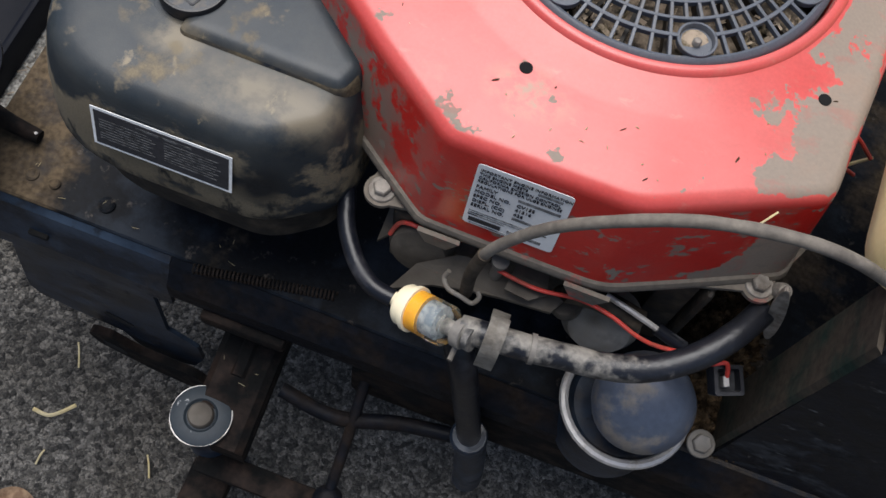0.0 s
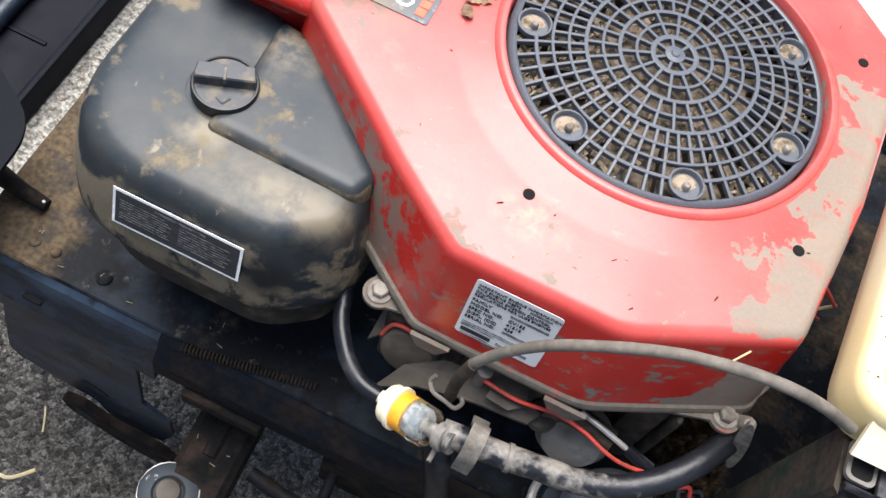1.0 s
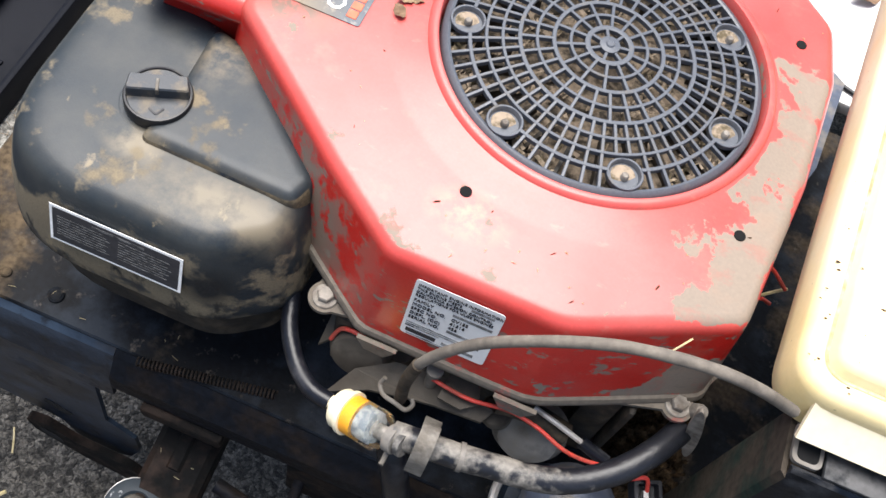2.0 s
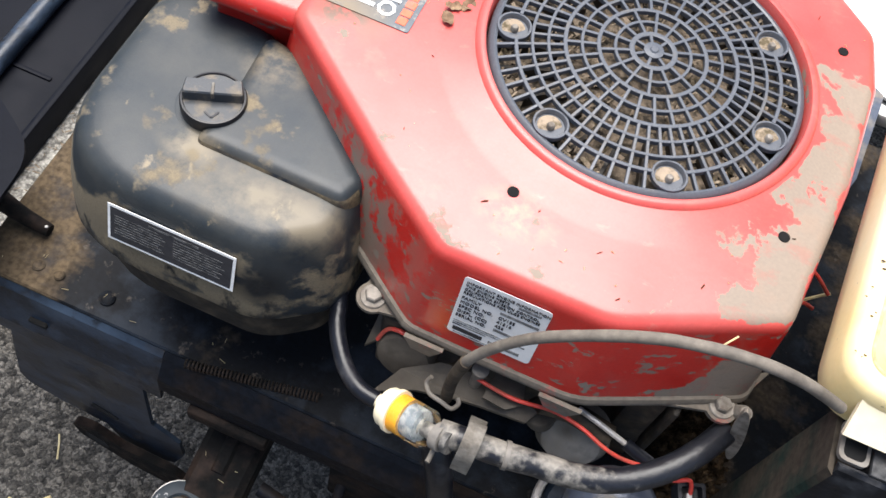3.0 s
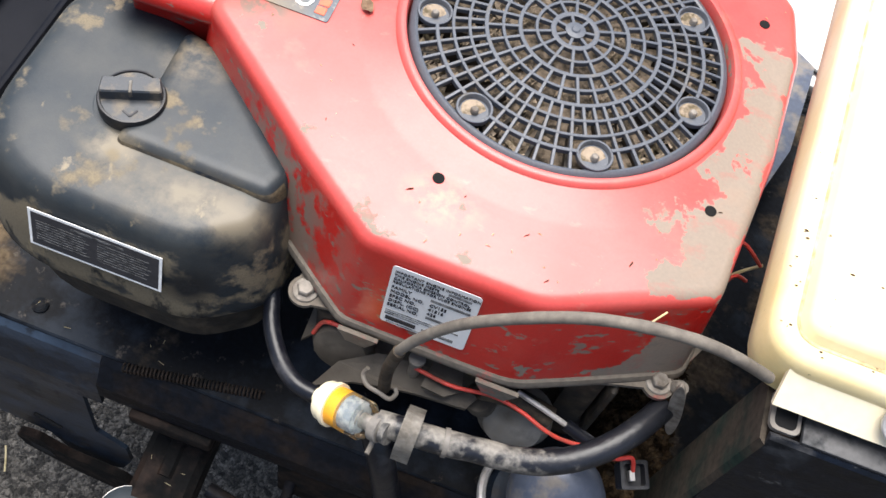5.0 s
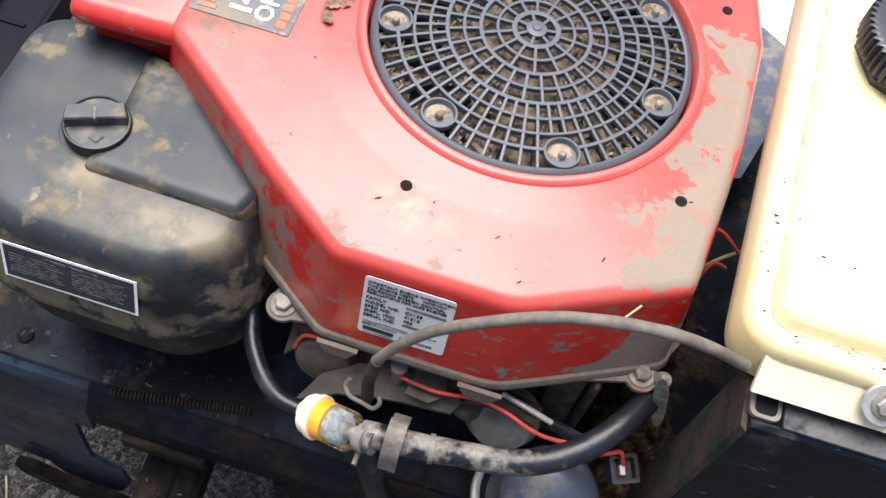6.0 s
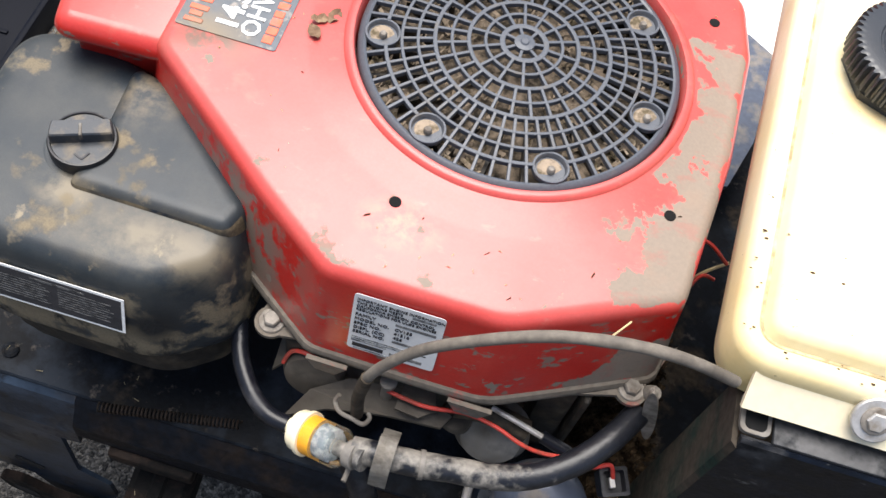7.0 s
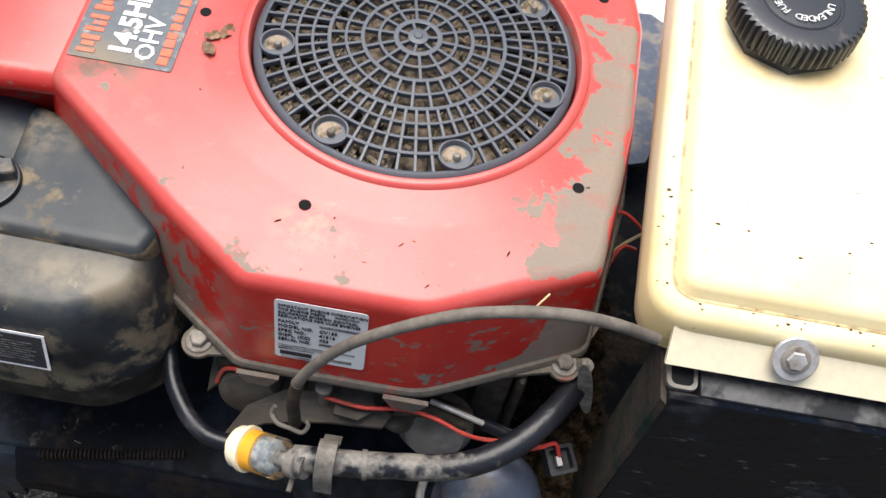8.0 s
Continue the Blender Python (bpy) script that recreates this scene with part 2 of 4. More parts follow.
M_STRAW = mat("dry_straw", (0.50, 0.42, 0.25), 0.8, other=(0.5, 0.4, 0.2), scale=60, bump=0.2)
M_BLUECAN = mat("dusty_blue_grey_can", (0.075, 0.09, 0.125), 0.38, 0.2, other=(0.19, 0.17, 0.15), scale=45, spread=(0.48, 0.62), bump=0.15)
M_LEAF = mat("dry_leaf", (0.16, 0.095, 0.055), 0.85, other=(0.27, 0.18, 0.11), scale=80, bump=0.4)
M_HOOD = mat("black_hood_plastic", (0.002, 0.003, 0.007), 0.5, other=(0.010, 0.011, 0.014), scale=20, spread=(0.45, 0.75), bump=0.15, spec=0.08)
# near-black steel; on the side rail its darkness is painted-in shade
M_NEARBLACK = mat("near_black_steel", (0.004, 0.005, 0.008), 0.5, other=(0.016, 0.011, 0.008), scale=24, spread=(0.46, 0.64), bump=0.5, bscale=200, grain=0.5, rough2=0.9, spec=0.15)
M_CAP = mat("grey_black_cap_plastic", (0.028, 0.031, 0.036), 0.33, other=(0.085, 0.072, 0.055), scale=70, spread=(0.60, 0.78), bump=0.1, bscale=700, spec=0.6)
M_KNOBTOP = mat("dusty_grey_knob_plastic", (0.030, 0.035, 0.042), 0.45, other=(0.15, 0.125, 0.09), scale=80, spread=(0.52, 0.70), bump=0.1, bscale=700)
M_LEDGE = mat("scuffed_grey_steel", (0.055, 0.055, 0.057), 0.6, other=(0.008, 0.010, 0.012), scale=46, spread=(0.45, 0.58), bump=0.3, bscale=240, grain=0.3)
M_EDGE = mat("dusty_brown_steel", (0.052, 0.042, 0.032), 0.85, other=(0.014, 0.028, 0.022), scale=34, spread=(0.45, 0.66), bump=0.4, grain=0.35, spec=0.2)
M_SEAM = mat("brown_seam_dirt", (0.36, 0.27, 0.14), 0.8, other=(0.66, 0.54, 0.31), scale=60, spread=(0.42, 0.62), bump=0.2, grain=0.3)
M_FINEPRINT = mat("faint_grey_print", (0.13, 0.13, 0.13), 0.55, other=(0.03, 0.03, 0.03), scale=260, spread=(0.40, 0.62), bump=0.02)
M_BOLT = mat("dusty_bolt_steel", (0.24, 0.215, 0.185), 0.55, 0.1, other=(0.12, 0.10, 0.08), scale=90, spread=(0.45, 0.65), bump=0.3, bscale=260, grain=0.25)


def asphalt():
    """Dark binder with grey and pale stones of two sizes."""
    m = mat("asphalt", (0.062, 0.058, 0.052), 0.9, other=(0.038, 0.034, 0.028), scale=9, spread=(0.35, 0.7), bump=1.0, bscale=300, grain=0.45)
    n, l = m.node_tree.nodes, m.node_tree.links
    p = n["Principled BSDF"]
    tc = n.new("ShaderNodeTexCoord")
    warp = n.new("ShaderNodeTexNoise")
    warp.inputs["Scale"].default_value = 120
    l.new(tc.outputs["Object"], warp.inputs["Vector"])
    ma = n.new("ShaderNodeVectorMath")
    ma.operation = 'MULTIPLY_ADD'
    ma.inputs[1].default_value = (0.006, 0.006, 0.006)
    l.new(warp.outputs["Color"], ma.inputs[0])
    l.new(tc.outputs["Object"], ma.inputs[2])
    value, heights = p.inputs["Base Color"].links[0].from_socket, []
    for scale, low, high in ((170, 0.35, 2.1), (420, 0.45, 1.8)):
        vor, sep, mr, mul = n.new("ShaderNodeTexVoronoi"), n.new("ShaderNodeSeparateColor"), n.new("ShaderNodeMapRange"), n.new("ShaderNodeMix")
        vor.inputs["Scale"].default_value = scale
        l.new(ma.outputs[0], vor.inputs["Vector"])
        l.new(vor.outputs["Color"], sep.inputs[0])
        mr.inputs["To Min"].default_value, mr.inputs["To Max"].default_value = low, high
        l.new(sep.outputs[0], mr.inputs["Value"])
        mul.data_type, mul.blend_type = 'RGBA', 'MULTIPLY'
        mul.inputs["Factor"].default_value = 1
        l.new(value, mul.inputs["A"])
        l.new(mr.outputs[0], mul.inputs["B"])
        value = mul.outputs["Result"]
        heights.append(vor.outputs["Distance"])
    l.new(value, p.inputs["Base Color"])
    normal = None
    for h, dist in zip(heights, (0.005, 0.002)):
        bp = n.new("ShaderNodeBump")
        bp.inputs["Strength"].default_value, bp.inputs["Distance"].default_value = 0.8, dist
        bp.invert = True
        l.new(h, bp.inputs["Height"])
        if normal is not None:
            l.new(normal, bp.inputs["Normal"])
        normal = bp.outputs[0]
    l.new(normal, p.inputs["Normal"])
    return m


M_ASPHALT = asphalt()
for m in (M_DECAL, M_ORANGE):
    smear(m, (0.20, 0.15, 0.09), 45, 0.36, 0.52, 0.9, near=((-0.195, -0.060, 0.612), (0.046, 0.034, 0.03)))
smear(M_TANK, (0.74, 0.46, 0.13), 36, 0.34, 0.60, 0.75, near=((0.2255, 0.014, 0.660), (0.060, 0.054, 0.03)))
smear(M_TANK, (0.10, 0.07, 0.035), 110, 0.675, 0.72, 0.9)
smear(M_TANK, (0.62, 0.36, 0.08), 16, 0.50, 0.75, 0.10, (1, 0.6, 1))
smear(M_BLACKP, (0.105, 0.098, 0.082), 11, 0.42, 0.72, 0.42)
smear(M_BLACKP, (0.20, 0.165, 0.110), 26, 0.40, 0.62, 0.75, near=((-0.170, -0.184, 0.574), (0.088, 0.028, 0.03)))
smear(M_BLACKP, (0.19, 0.155, 0.105), 60, 0.40, 0.60, 0.8, near=((-0.215, -0.082, 0.576), (0.030, 0.040, 0.03)))
smear(M_BLACKP, (0.20, 0.165, 0.110), 40, 0.36, 0.56, 0.85, near=((-0.236, -0.166, 0.576), (0.026, 0.016, 0.02)))
smear(M_BLACKP, (0.24, 0.19, 0.115), 30, 0.635, 0.69, 0.8, (1.6, 1, 1))
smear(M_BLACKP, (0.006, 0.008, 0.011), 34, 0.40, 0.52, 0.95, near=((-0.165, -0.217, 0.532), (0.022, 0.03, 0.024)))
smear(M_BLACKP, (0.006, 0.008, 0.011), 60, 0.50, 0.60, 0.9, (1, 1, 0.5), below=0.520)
smear(M_DASH, (0.25, 0.23, 0.2), 120, 0.67, 0.72)
smear(M_DASH, (0.002, 0.003, 0.005), 60, 0.50, 0.60, 0.8, (0.7, 1, 1.4))
smear(M_DASH, (0.13, 0.13, 0.13), 75, 0.635, 0.70, 0.8, (0.7, 1, 1.5))
smear(M_PLATE, (0.12, 0.10, 0.08), 70, 0.62, 0.72, 0.8)
smear(M_PLATE, (0.022, 0.029, 0.040), 18, 0.50, 0.66, 0.8)
# blue blotches put the steel's bluish sheen into its colour
smear(M_FRAME, (0.030, 0.047, 0.075), 18, 0.42, 0.66, 0.9, (1, 1, 2))
smear(M_FRAME, (0.060, 0.045, 0.032), 26, 0.58, 0.68, 0.4)
smear(M_FRAME, (0.004, 0.004, 0.005), 60, 0.56, 0.66, 0.9)
smear(M_FRAME, (0.10, 0.11, 0.13), 90, 0.70, 0.76)


def clear_plastic():
    m = bpy.data.materials.new("clear_plastic")
    m.use_nodes = True
    p = m.node_tree.nodes["Principled BSDF"]
    p.inputs["Base Color"].default_value = (0.90, 0.91, 0.87, 1)
    p.inputs["Roughness"].default_value, p.inputs["Transmission Weight"].default_value, p.inputs["IOR"].default_value = 0.06, 0.96, 1.16
    return m


M_CLEAR = clear_plastic()


# ---- mesh helpers ----
def thing(name, label, category, group="", kind="", at=(0, 0, 0)):
    ob = new(name)
    ob.empty_display_size = 0.02
    ob.location = at
    return tagged(ob, label, category, group, kind)


def part(name, bm, material, parent=None, label="", smooth=True):
    """Links a bmesh, given in world coordinates, as one mesh object under a thing."""
    me = bpy.data.meshes.new(name)
    bmesh.ops.recalc_face_normals(bm, faces=bm.faces)
    if smooth:
        for f in bm.faces:
            f.smooth = True
        for e in bm.edges:
            e.smooth = e.is_boundary or (len(e.link_faces) == 2 and e.calc_face_angle(0) < radians(38))
    bm.to_mesh(me)
    bm.free()
    me.materials.append(material)
    ob = new(name, me)
    if parent is not None:
        ob.parent = parent
        base = parent
        off = Vector()
        while base is not None:
            off += base.location
            base = base.parent
        ob.matrix_parent_inverse = Matrix.Translation(-off)
    if label:
        tagged(ob, label)
    return ob


def box(lo, hi, bevel=0.0, seg=2, m=None):
    bm = bmesh.new()
    bmesh.ops.create_cube(bm, size=1)
    c = [(a + b) / 2 for a, b in zip(lo, hi)]
    s = [b - a for a, b in zip(lo, hi)]
    for v in bm.verts:
        v.co = Vector([c[i] + v.co[i] * s[i] for i in range(3)])
    if bevel:
        bmesh.ops.bevel(bm, geom=bm.edges[:], offset=bevel, segments=seg, affect='EDGES', profile=0.5)
    if m:
        bm.transform(m)
    return bm


def loft(rings, cap0=True, cap1=True, closed=True):
    bm = bmesh.new()
    vs = [[bm.verts.new(p) for p in r] for r in rings]
    n = len(vs[0])
    for a, b in zip(vs, vs[1:]):
        for i in range(n if closed else n - 1):
            j = (i + 1) % n
            bm.faces.new((a[i], a[j], b[j], b[i]))
    if cap0:
        bm.faces.new(vs[0])
    if cap1:
        bm.faces.new(vs[-1])
    return bm


def lathe(profile, m=None, n=40, cap=True):
    """profile: (radius, height) rows, turned round z."""
    rings = [[(r * math.cos(2 * math.pi * i / n), r * math.sin(2 * math.pi * i / n), z) for i in range(n)] for r, z in profile]
    bm = loft(rings, cap, cap)
    if m:
        bm.transform(m)
    return bm


def smooth_path(pts, n=8):
    pts = [Vector(p) for p in pts]
    out = []
    for i in range(len(pts) - 1):
        p0, p1, p2, p3 = pts[max(i - 1, 0)], pts[i], pts[i + 1], pts[min(i + 2, len(pts) - 1)]
        for k in range(n):
            t = k / n
            out.append(0.5 * ((2 * p1) + (p2 - p0) * t + (2 * p0 - 5 * p1 + 4 * p2 - p3) * t * t + (3 * p1 - p0 - 3 * p2 + p3) * t ** 3))
    return out + [pts[-1]]


def tube(pts, r, seg=12, n=8, wob=0.0):
    path = smooth_path(pts, n) if n > 1 else [Vector(p) for p in pts]
    rings = []
    t0 = (path[1] - path[0]).normalized()
    nrm = t0.orthogonal().normalized()
    for i, p in enumerate(path):
        t = (path[min(i + 1, len(path) - 1)] - path[max(i - 1, 0)]).normalized()
        nrm = (nrm - t * nrm.dot(t)).normalized()
        b = t.cross(nrm)
        rad = (r(i / (len(path) - 1)) if callable(r) else r) * (1 + wob * noise.noise(p * 90))
        rings.append([p + (nrm * math.cos(2 * math.pi * k / seg) + b * math.sin(2 * math.pi * k / seg)) * rad for k in range(seg)])
    return loft(rings)


def rounded(poly, r, n=6):
    """Corner-rounded closed outline; r: one radius or one a corner."""
    out = []
    for i, p in enumerate(poly):
        p, a, b = Vector(p), Vector(poly[i - 1]), Vector(poly[(i + 1) % len(poly)])
        rad = r[i] if isinstance(r, (list, tuple)) else r
        u, v = (a - p).normalized(), (b - p).normalized()
        half = math.acos(max(-1, min(1, u.dot(v)))) / 2
        d = min(rad / max(math.tan(half), 1e-3), (a - p).length * 0.48, (b - p).length * 0.48)
        s, e = p + u * d, p + v * d
        for k in range(n + 1):
            t = k / n
            out.append((s * (1 - t) + p * t) * (1 - t) + (p * (1 - t) + e * t) * t)
    return out


def even(pts, n):
    pts = [Vector(p) for p in pts] + [Vector(pts[0])]
    acc = [0]
    for a, b in zip(pts, pts[1:]):
        acc.append(acc[-1] + (b - a).length)
    out, j = [], 0
    for k in range(n):
        s = acc[-1] * k / n
        while acc[j + 1] < s:
            j += 1
        out.append(pts[j].lerp(pts[j + 1], (s - acc[j]) / max(acc[j + 1] - acc[j], 1e-9)))
    return out


def shrink(poly, d):
    """Counter-clockwise polygon with every side moved inwards by d."""
    out = []
    for i, p in enumerate(poly):
        a, p, b = Vector(poly[i - 1]), Vector(p), Vector(poly[(i + 1) % len(poly)])
        u, v = (p - a).normalized(), (b - p).normalized()
        nu, nv = Vector((-u.y, u.x)), Vector((-v.y, v.x))
        k = 1 + nu.dot(nv)
        out.append(p + (nu + nv) * (d / max(k, 0.2)))
    return out


def pillow(poly, radius, levels, n=8):
    """Rounded polygon lofted through (inset, z) rows from the bottom up."""
    rad = radius if isinstance(radius, (list, tuple)) else [radius] * len(poly)
    return loft([[(*p, z) for p in rounded(shrink(poly, d), [max(r - d, 0.0012) for r in rad], n)] for d, z in levels])


def hexbolt(name, where, axis, r, h, parent, washer=0.0, material=None, washer_mat=None):
    rot = Vector(axis).to_track_quat('Z', 'Y').to_matrix().to_4x4()
    m = Matrix.Translation(where) @ rot
    b = part(name, lathe([(r, 0), (r, h * 0.8), (r * 0.86, h)], m @ pose(0, 0, 0.0012), 6), material or M_STEEL, parent, smooth=False)
    if washer:
        part("washer", lathe([(washer, -0.001), (washer, 0.0008), (washer * 0.94, 0.0014)], m, 28), washer_mat or material or M_STEEL, parent)
    return b


def text_bm(s, size, m, depth=0.0003, align='LEFT', bold=0.0):
    cu = bpy.data.curves.new("lettering", 'FONT')
    cu.body, cu.size, cu.extrude, cu.align_x, cu.resolution_u, cu.offset = s, size, depth, align, 2, bold
    ob = bpy.data.objects.new("lettering", cu)
    scene.collection.objects.link(ob)
    bpy.context.view_layer.update()
    me = bpy.data.meshes.new_from_object(ob.evaluated_get(bpy.context.evaluated_depsgraph_get()))
    bm = bmesh.new()
    bm.from_mesh(me)
    bm.transform(m)
    bpy.data.objects.remove(ob)
    bpy.data.curves.remove(cu)
    bpy.data.meshes.remove(me)
    return bm


def axes(o, u, v):
    """Frame at o with x along u and y towards v."""
    u = Vector(u).normalized()
    w = u.cross(Vector(v)).normalized()
    v = w.cross(u)
    return Matrix(((u.x, v.x, w.x, o[0]), (u.y, v.y, w.y, o[1]), (u.z, v.z, w.z, o[2]), (0, 0, 0, 1)))

# ---- ground ----
g = bmesh.new()
R0 = [0.0, 0.5, 1.0, 1.6, 3, 8, 40, 400, 4000]
ring_pts = [[(r * math.cos(a * math.pi / 24), r * math.sin(a * math.pi / 24), 0) for a in range(48)] for r in R0[1:]]
g = loft(ring_pts, True, False)
ground = tagged(part("ground", g, M_ASPHALT), "rough dark asphalt with grey stones in it", "ground", kind="structure")

slab = pillow([(-1.6, -0.06), (-0.44, -0.06), (-0.44, 1.4), (-1.6, 1.4)], 0.01, [(0, -0.02), (0, 0.012), (0.004, 0.016)])
tagged(part("pavement", slab, M_GRAVEL), "pale strip of gravelly concrete beside the asphalt", "pavement", kind="structure")

# ---- mower chassis ----
chassis = thing("mower_chassis", "muddy black steel riding mower frame", "mower frame")
DECK = [(-0.418, -0.219), (0.62, -0.219), (0.62, 0.26), (-0.418, 0.26)]
part("top_plate", pillow(DECK, 0.006, [(0, 0.352), (0, 0.3585), (0.0015, 0.36)]), M_PLATE, chassis, "steel plate caked with brown mud")
# outer side rail: a folded lip, then a face that leans out
side = [(-0.219, 0.3565), (-0.224, 0.352), (-0.236, 0.315), (-0.237, 0.296), (-0.233, 0.296), (-0.232, 0.315), (-0.220, 0.350), (-0.215, 0.352)]
# the right-hand length has its shade put into a near-black colour
for stretch, material, label in (((-0.425, -0.36, -0.30, -0.2485), M_FRAME, "blue-black painted side rail with scraped edges"), ((-0.248, -0.15, 0.0, 0.2, 0.4, 0.62), M_NEARBLACK, "near-black length of the side rail with painted-in shade")):
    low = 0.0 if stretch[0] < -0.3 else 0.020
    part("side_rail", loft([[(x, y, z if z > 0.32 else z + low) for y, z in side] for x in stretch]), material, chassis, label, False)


def plate_xz(outline, y0, y1):
    return loft([[(x, y, z) for x, z in outline] for y in (y0, y1)])


part("bracket", plate_xz([(-0.388, 0.2958), (-0.397, 0.25), (-0.410, 0.178), (-0.404, 0.160), (-0.372, 0.147), (-0.326, 0.137), (-0.312, 0.098), (-0.285, 0.090), (-0.257, 0.106), (-0.243, 0.145), (-0.244, 0.180), (-0.270, 0.205), (-0.266, 0.2958)], -0.2368, -0.2328),
     M_FRAME, chassis, "bent black hanger bracket", False)
part("bracket_hole", plate_xz(rounded([(-0.336, 0.178), (-0.312, 0.164), (-0.306, 0.174), (-0.331, 0.190)], 0.006), -0.2376, -0.2360), M_HOLE, chassis, smooth=False)
part("hanger_arm", plate_xz(rounded([(-0.356, 0.142), (-0.350, 0.112), (-0.300, 0.080), (-0.246, 0.066), (-0.232, 0.094), (-0.250, 0.122), (-0.305, 0.128), (-0.332, 0.150)], 0.012, 4), -0.2500, -0.2420), M_RUST, chassis, smooth=False)
part("arm_hole", plate_xz(rounded([(-0.343, 0.134), (-0.340, 0.116), (-0.318, 0.106), (-0.322, 0.124)], 0.006, 4), -0.2508, -0.2496), M_HOLE, chassis, smooth=False)
for x, y, r in ((-0.371, -0.199, 0.0052), (-0.352, -0.200, 0.0045), (-0.309, -0.201, 0.0065)):
    part("rivet", lathe([(r, 0.0), (r, 0.0016), (r * 0.7, 0.0026), (r * 0.45, 0.0018)], pose(x, y, 0.36), 18), M_PLATE, chassis)
part("slot", box((-0.365, -0.2345, 0.327), (-0.349, -0.2300, 0.332), 0.001), M_HOLE, chassis, "dark slot with a rusty edge")
# inner rail and rear members
part("lower_rail", box((-0.10, -0.232, 0.225), (0.40, -0.214, 0.316), 0.004), M_RUST, chassis, "rusty lower frame member")
# coil spring
sp = []
for i in range(36 * 10 + 1):
    a = 2 * math.pi * i / 10
    t = i / 360
    sp.append((-0.228 + t * 0.105, -0.2235 + t * 0.019 + 0.0034 * math.cos(a), 0.362 + 0.0034 * math.sin(a)))
spring = thing("coil_spring", "rusty coil spring lying along the frame rail", "spring")
part("coil", tube(sp, 0.0009, 5, 1), mat("brown_rusty_wire", (0.024, 0.015, 0.010), 0.75, other=(0.010, 0.008, 0.006), scale=60, bump=0.2, spec=0.3), spring)

# ---- front axle ----
axle = thing("front_axle", "rusty black front axle beam", "axle")
part("beam", loft([[(-0.212 + dx, y, 0.20 + dz + up) for dx, dz in ((0, 0), (0.052, 0), (0.052, 0.028), (0.046, 0.034), (0.006, 0.034), (0, 0.028))] for y, up in ((0.10, 0.05), (-0.18, 0.036), (-0.27, 0.012), (-0.318, 0))]), M_RUST, axle, smooth=False)
part("rib", loft([[(-0.195 + dx, y, z + dz) for dx, dz in ((0, 0), (0.016, 0), (0.012, 0.006), (0.004, 0.006))] for y, z in ((-0.18, 0.268), (-0.262, 0.246))]), M_RUST, axle, smooth=False)
part("pivot_strap", box((-0.222, -0.243, 0.296), (-0.152, -0.230, 0.312), 0.003), M_RUST, axle)
part("spindle_tube", lathe([(0.021, 0), (0.021, 0.215), (0.019, 0.22)], pose(-0.202, -0.301, 0.015), 24), M_FRAME, axle, "black steering spindle tube")
part("cap_washer", lathe([(0.0245, 0), (0.0255, 0.002), (0.0255, 0.0045), (0.0235, 0.006), (0.014, 0.0065), (0.012, 0.0045)], pose(-0.202, -0.301, 0.236), 36), mat("scraped_blue_black_paint", (0.018, 0.026, 0.034), 0.6, other=(0.35, 0.35, 0.35), scale=110, spread=(0.63, 0.68), bump=0.2, spec=0.4), axle, "blue-black washer with a worn bright rim")
part("worn_rim", tube([(-0.202 + 0.0252 * math.cos(radians(k * 15)), -0.301 + 0.0252 * math.sin(radians(k * 15)), 0.2410) for k in range(25)], lambda t: 0.00035 + 0.00025 * math.sin(t * 21), 6, 1), M_STEEL, axle, "worn bright rim")
part("spindle_arm", box((-0.218, -0.40, 0.095), (-0.178, -0.29, 0.115), 0.004), M_RUST, axle)
part("bolt", lathe([(0.0108, 0), (0.0108, 0.0035), (0.0095, 0.0052), (0.004, 0.0056)], pose(-0.202, -0.301, 0.2410), 28), M_CTRL, axle, "worn round bolt head")
part("tie_rod", tube([(-0.150, -0.258, 0.245), (-0.10, -0.262, 0.238), (-0.05, -0.250, 0.246), (0.0, -0.243, 0.25)], 0.0065, 10), M_NEARBLACK, axle)

link = thing("drag_link", "grey steering drag link with a ball joint", "steering rod")
part("rod", tube([(-0.087, -0.228, 0.262), (-0.085, -0.27, 0.235), (-0.084, -0.316, 0.205)], 0.0050, 10), M_NEARBLACK, link)
part("ball_joint", lathe([(0.006, 0), (0.012, 0.004), (0.013, 0.010), (0.009, 0.016), (0.005, 0.018)], pose(-0.083, -0.322, 0.195), 20), M_NEARBLACK, link)
part("steering_arm", box((-0.205, -0.335, 0.160), (-0.07, -0.312, 0.170), 0.003), M_RUST, link)
part("joint_stud", lathe([(0.005, 0), (0.005, 0.03)], pose(-0.083, -0.322, 0.168), 12), M_NEARBLACK, link)

pipe = thing("drain_hose", "black drain hose hanging over the frame rail", "hose")
part("tube", tube([(-0.030, -0.236, 0.470), (-0.0192, -0.2465, 0.4500), (-0.0115, -0.2485, 0.408), (-0.0008, -0.2500, 0.343), (0.0060, -0.2510, 0.300)], 0.0095, 16), M_RUBBER, pipe)
part("lower_end", tube([(0.0060, -0.2510, 0.302), (0.0112, -0.2520, 0.270), (0.0180, -0.2540, 0.215), (0.0210, -0.2580, 0.180)], 0.0130, 16), M_FRAME, pipe)
part("end_ring", lathe([(0.0132, 0), (0.0148, 0.003), (0.0148, 0.008), (0.0132, 0.011)], axes((0.0062, -0.2510, 0.292), (1, 0, 0), (0.0, 1, 0.05)), 20), M_FRAME, pipe)

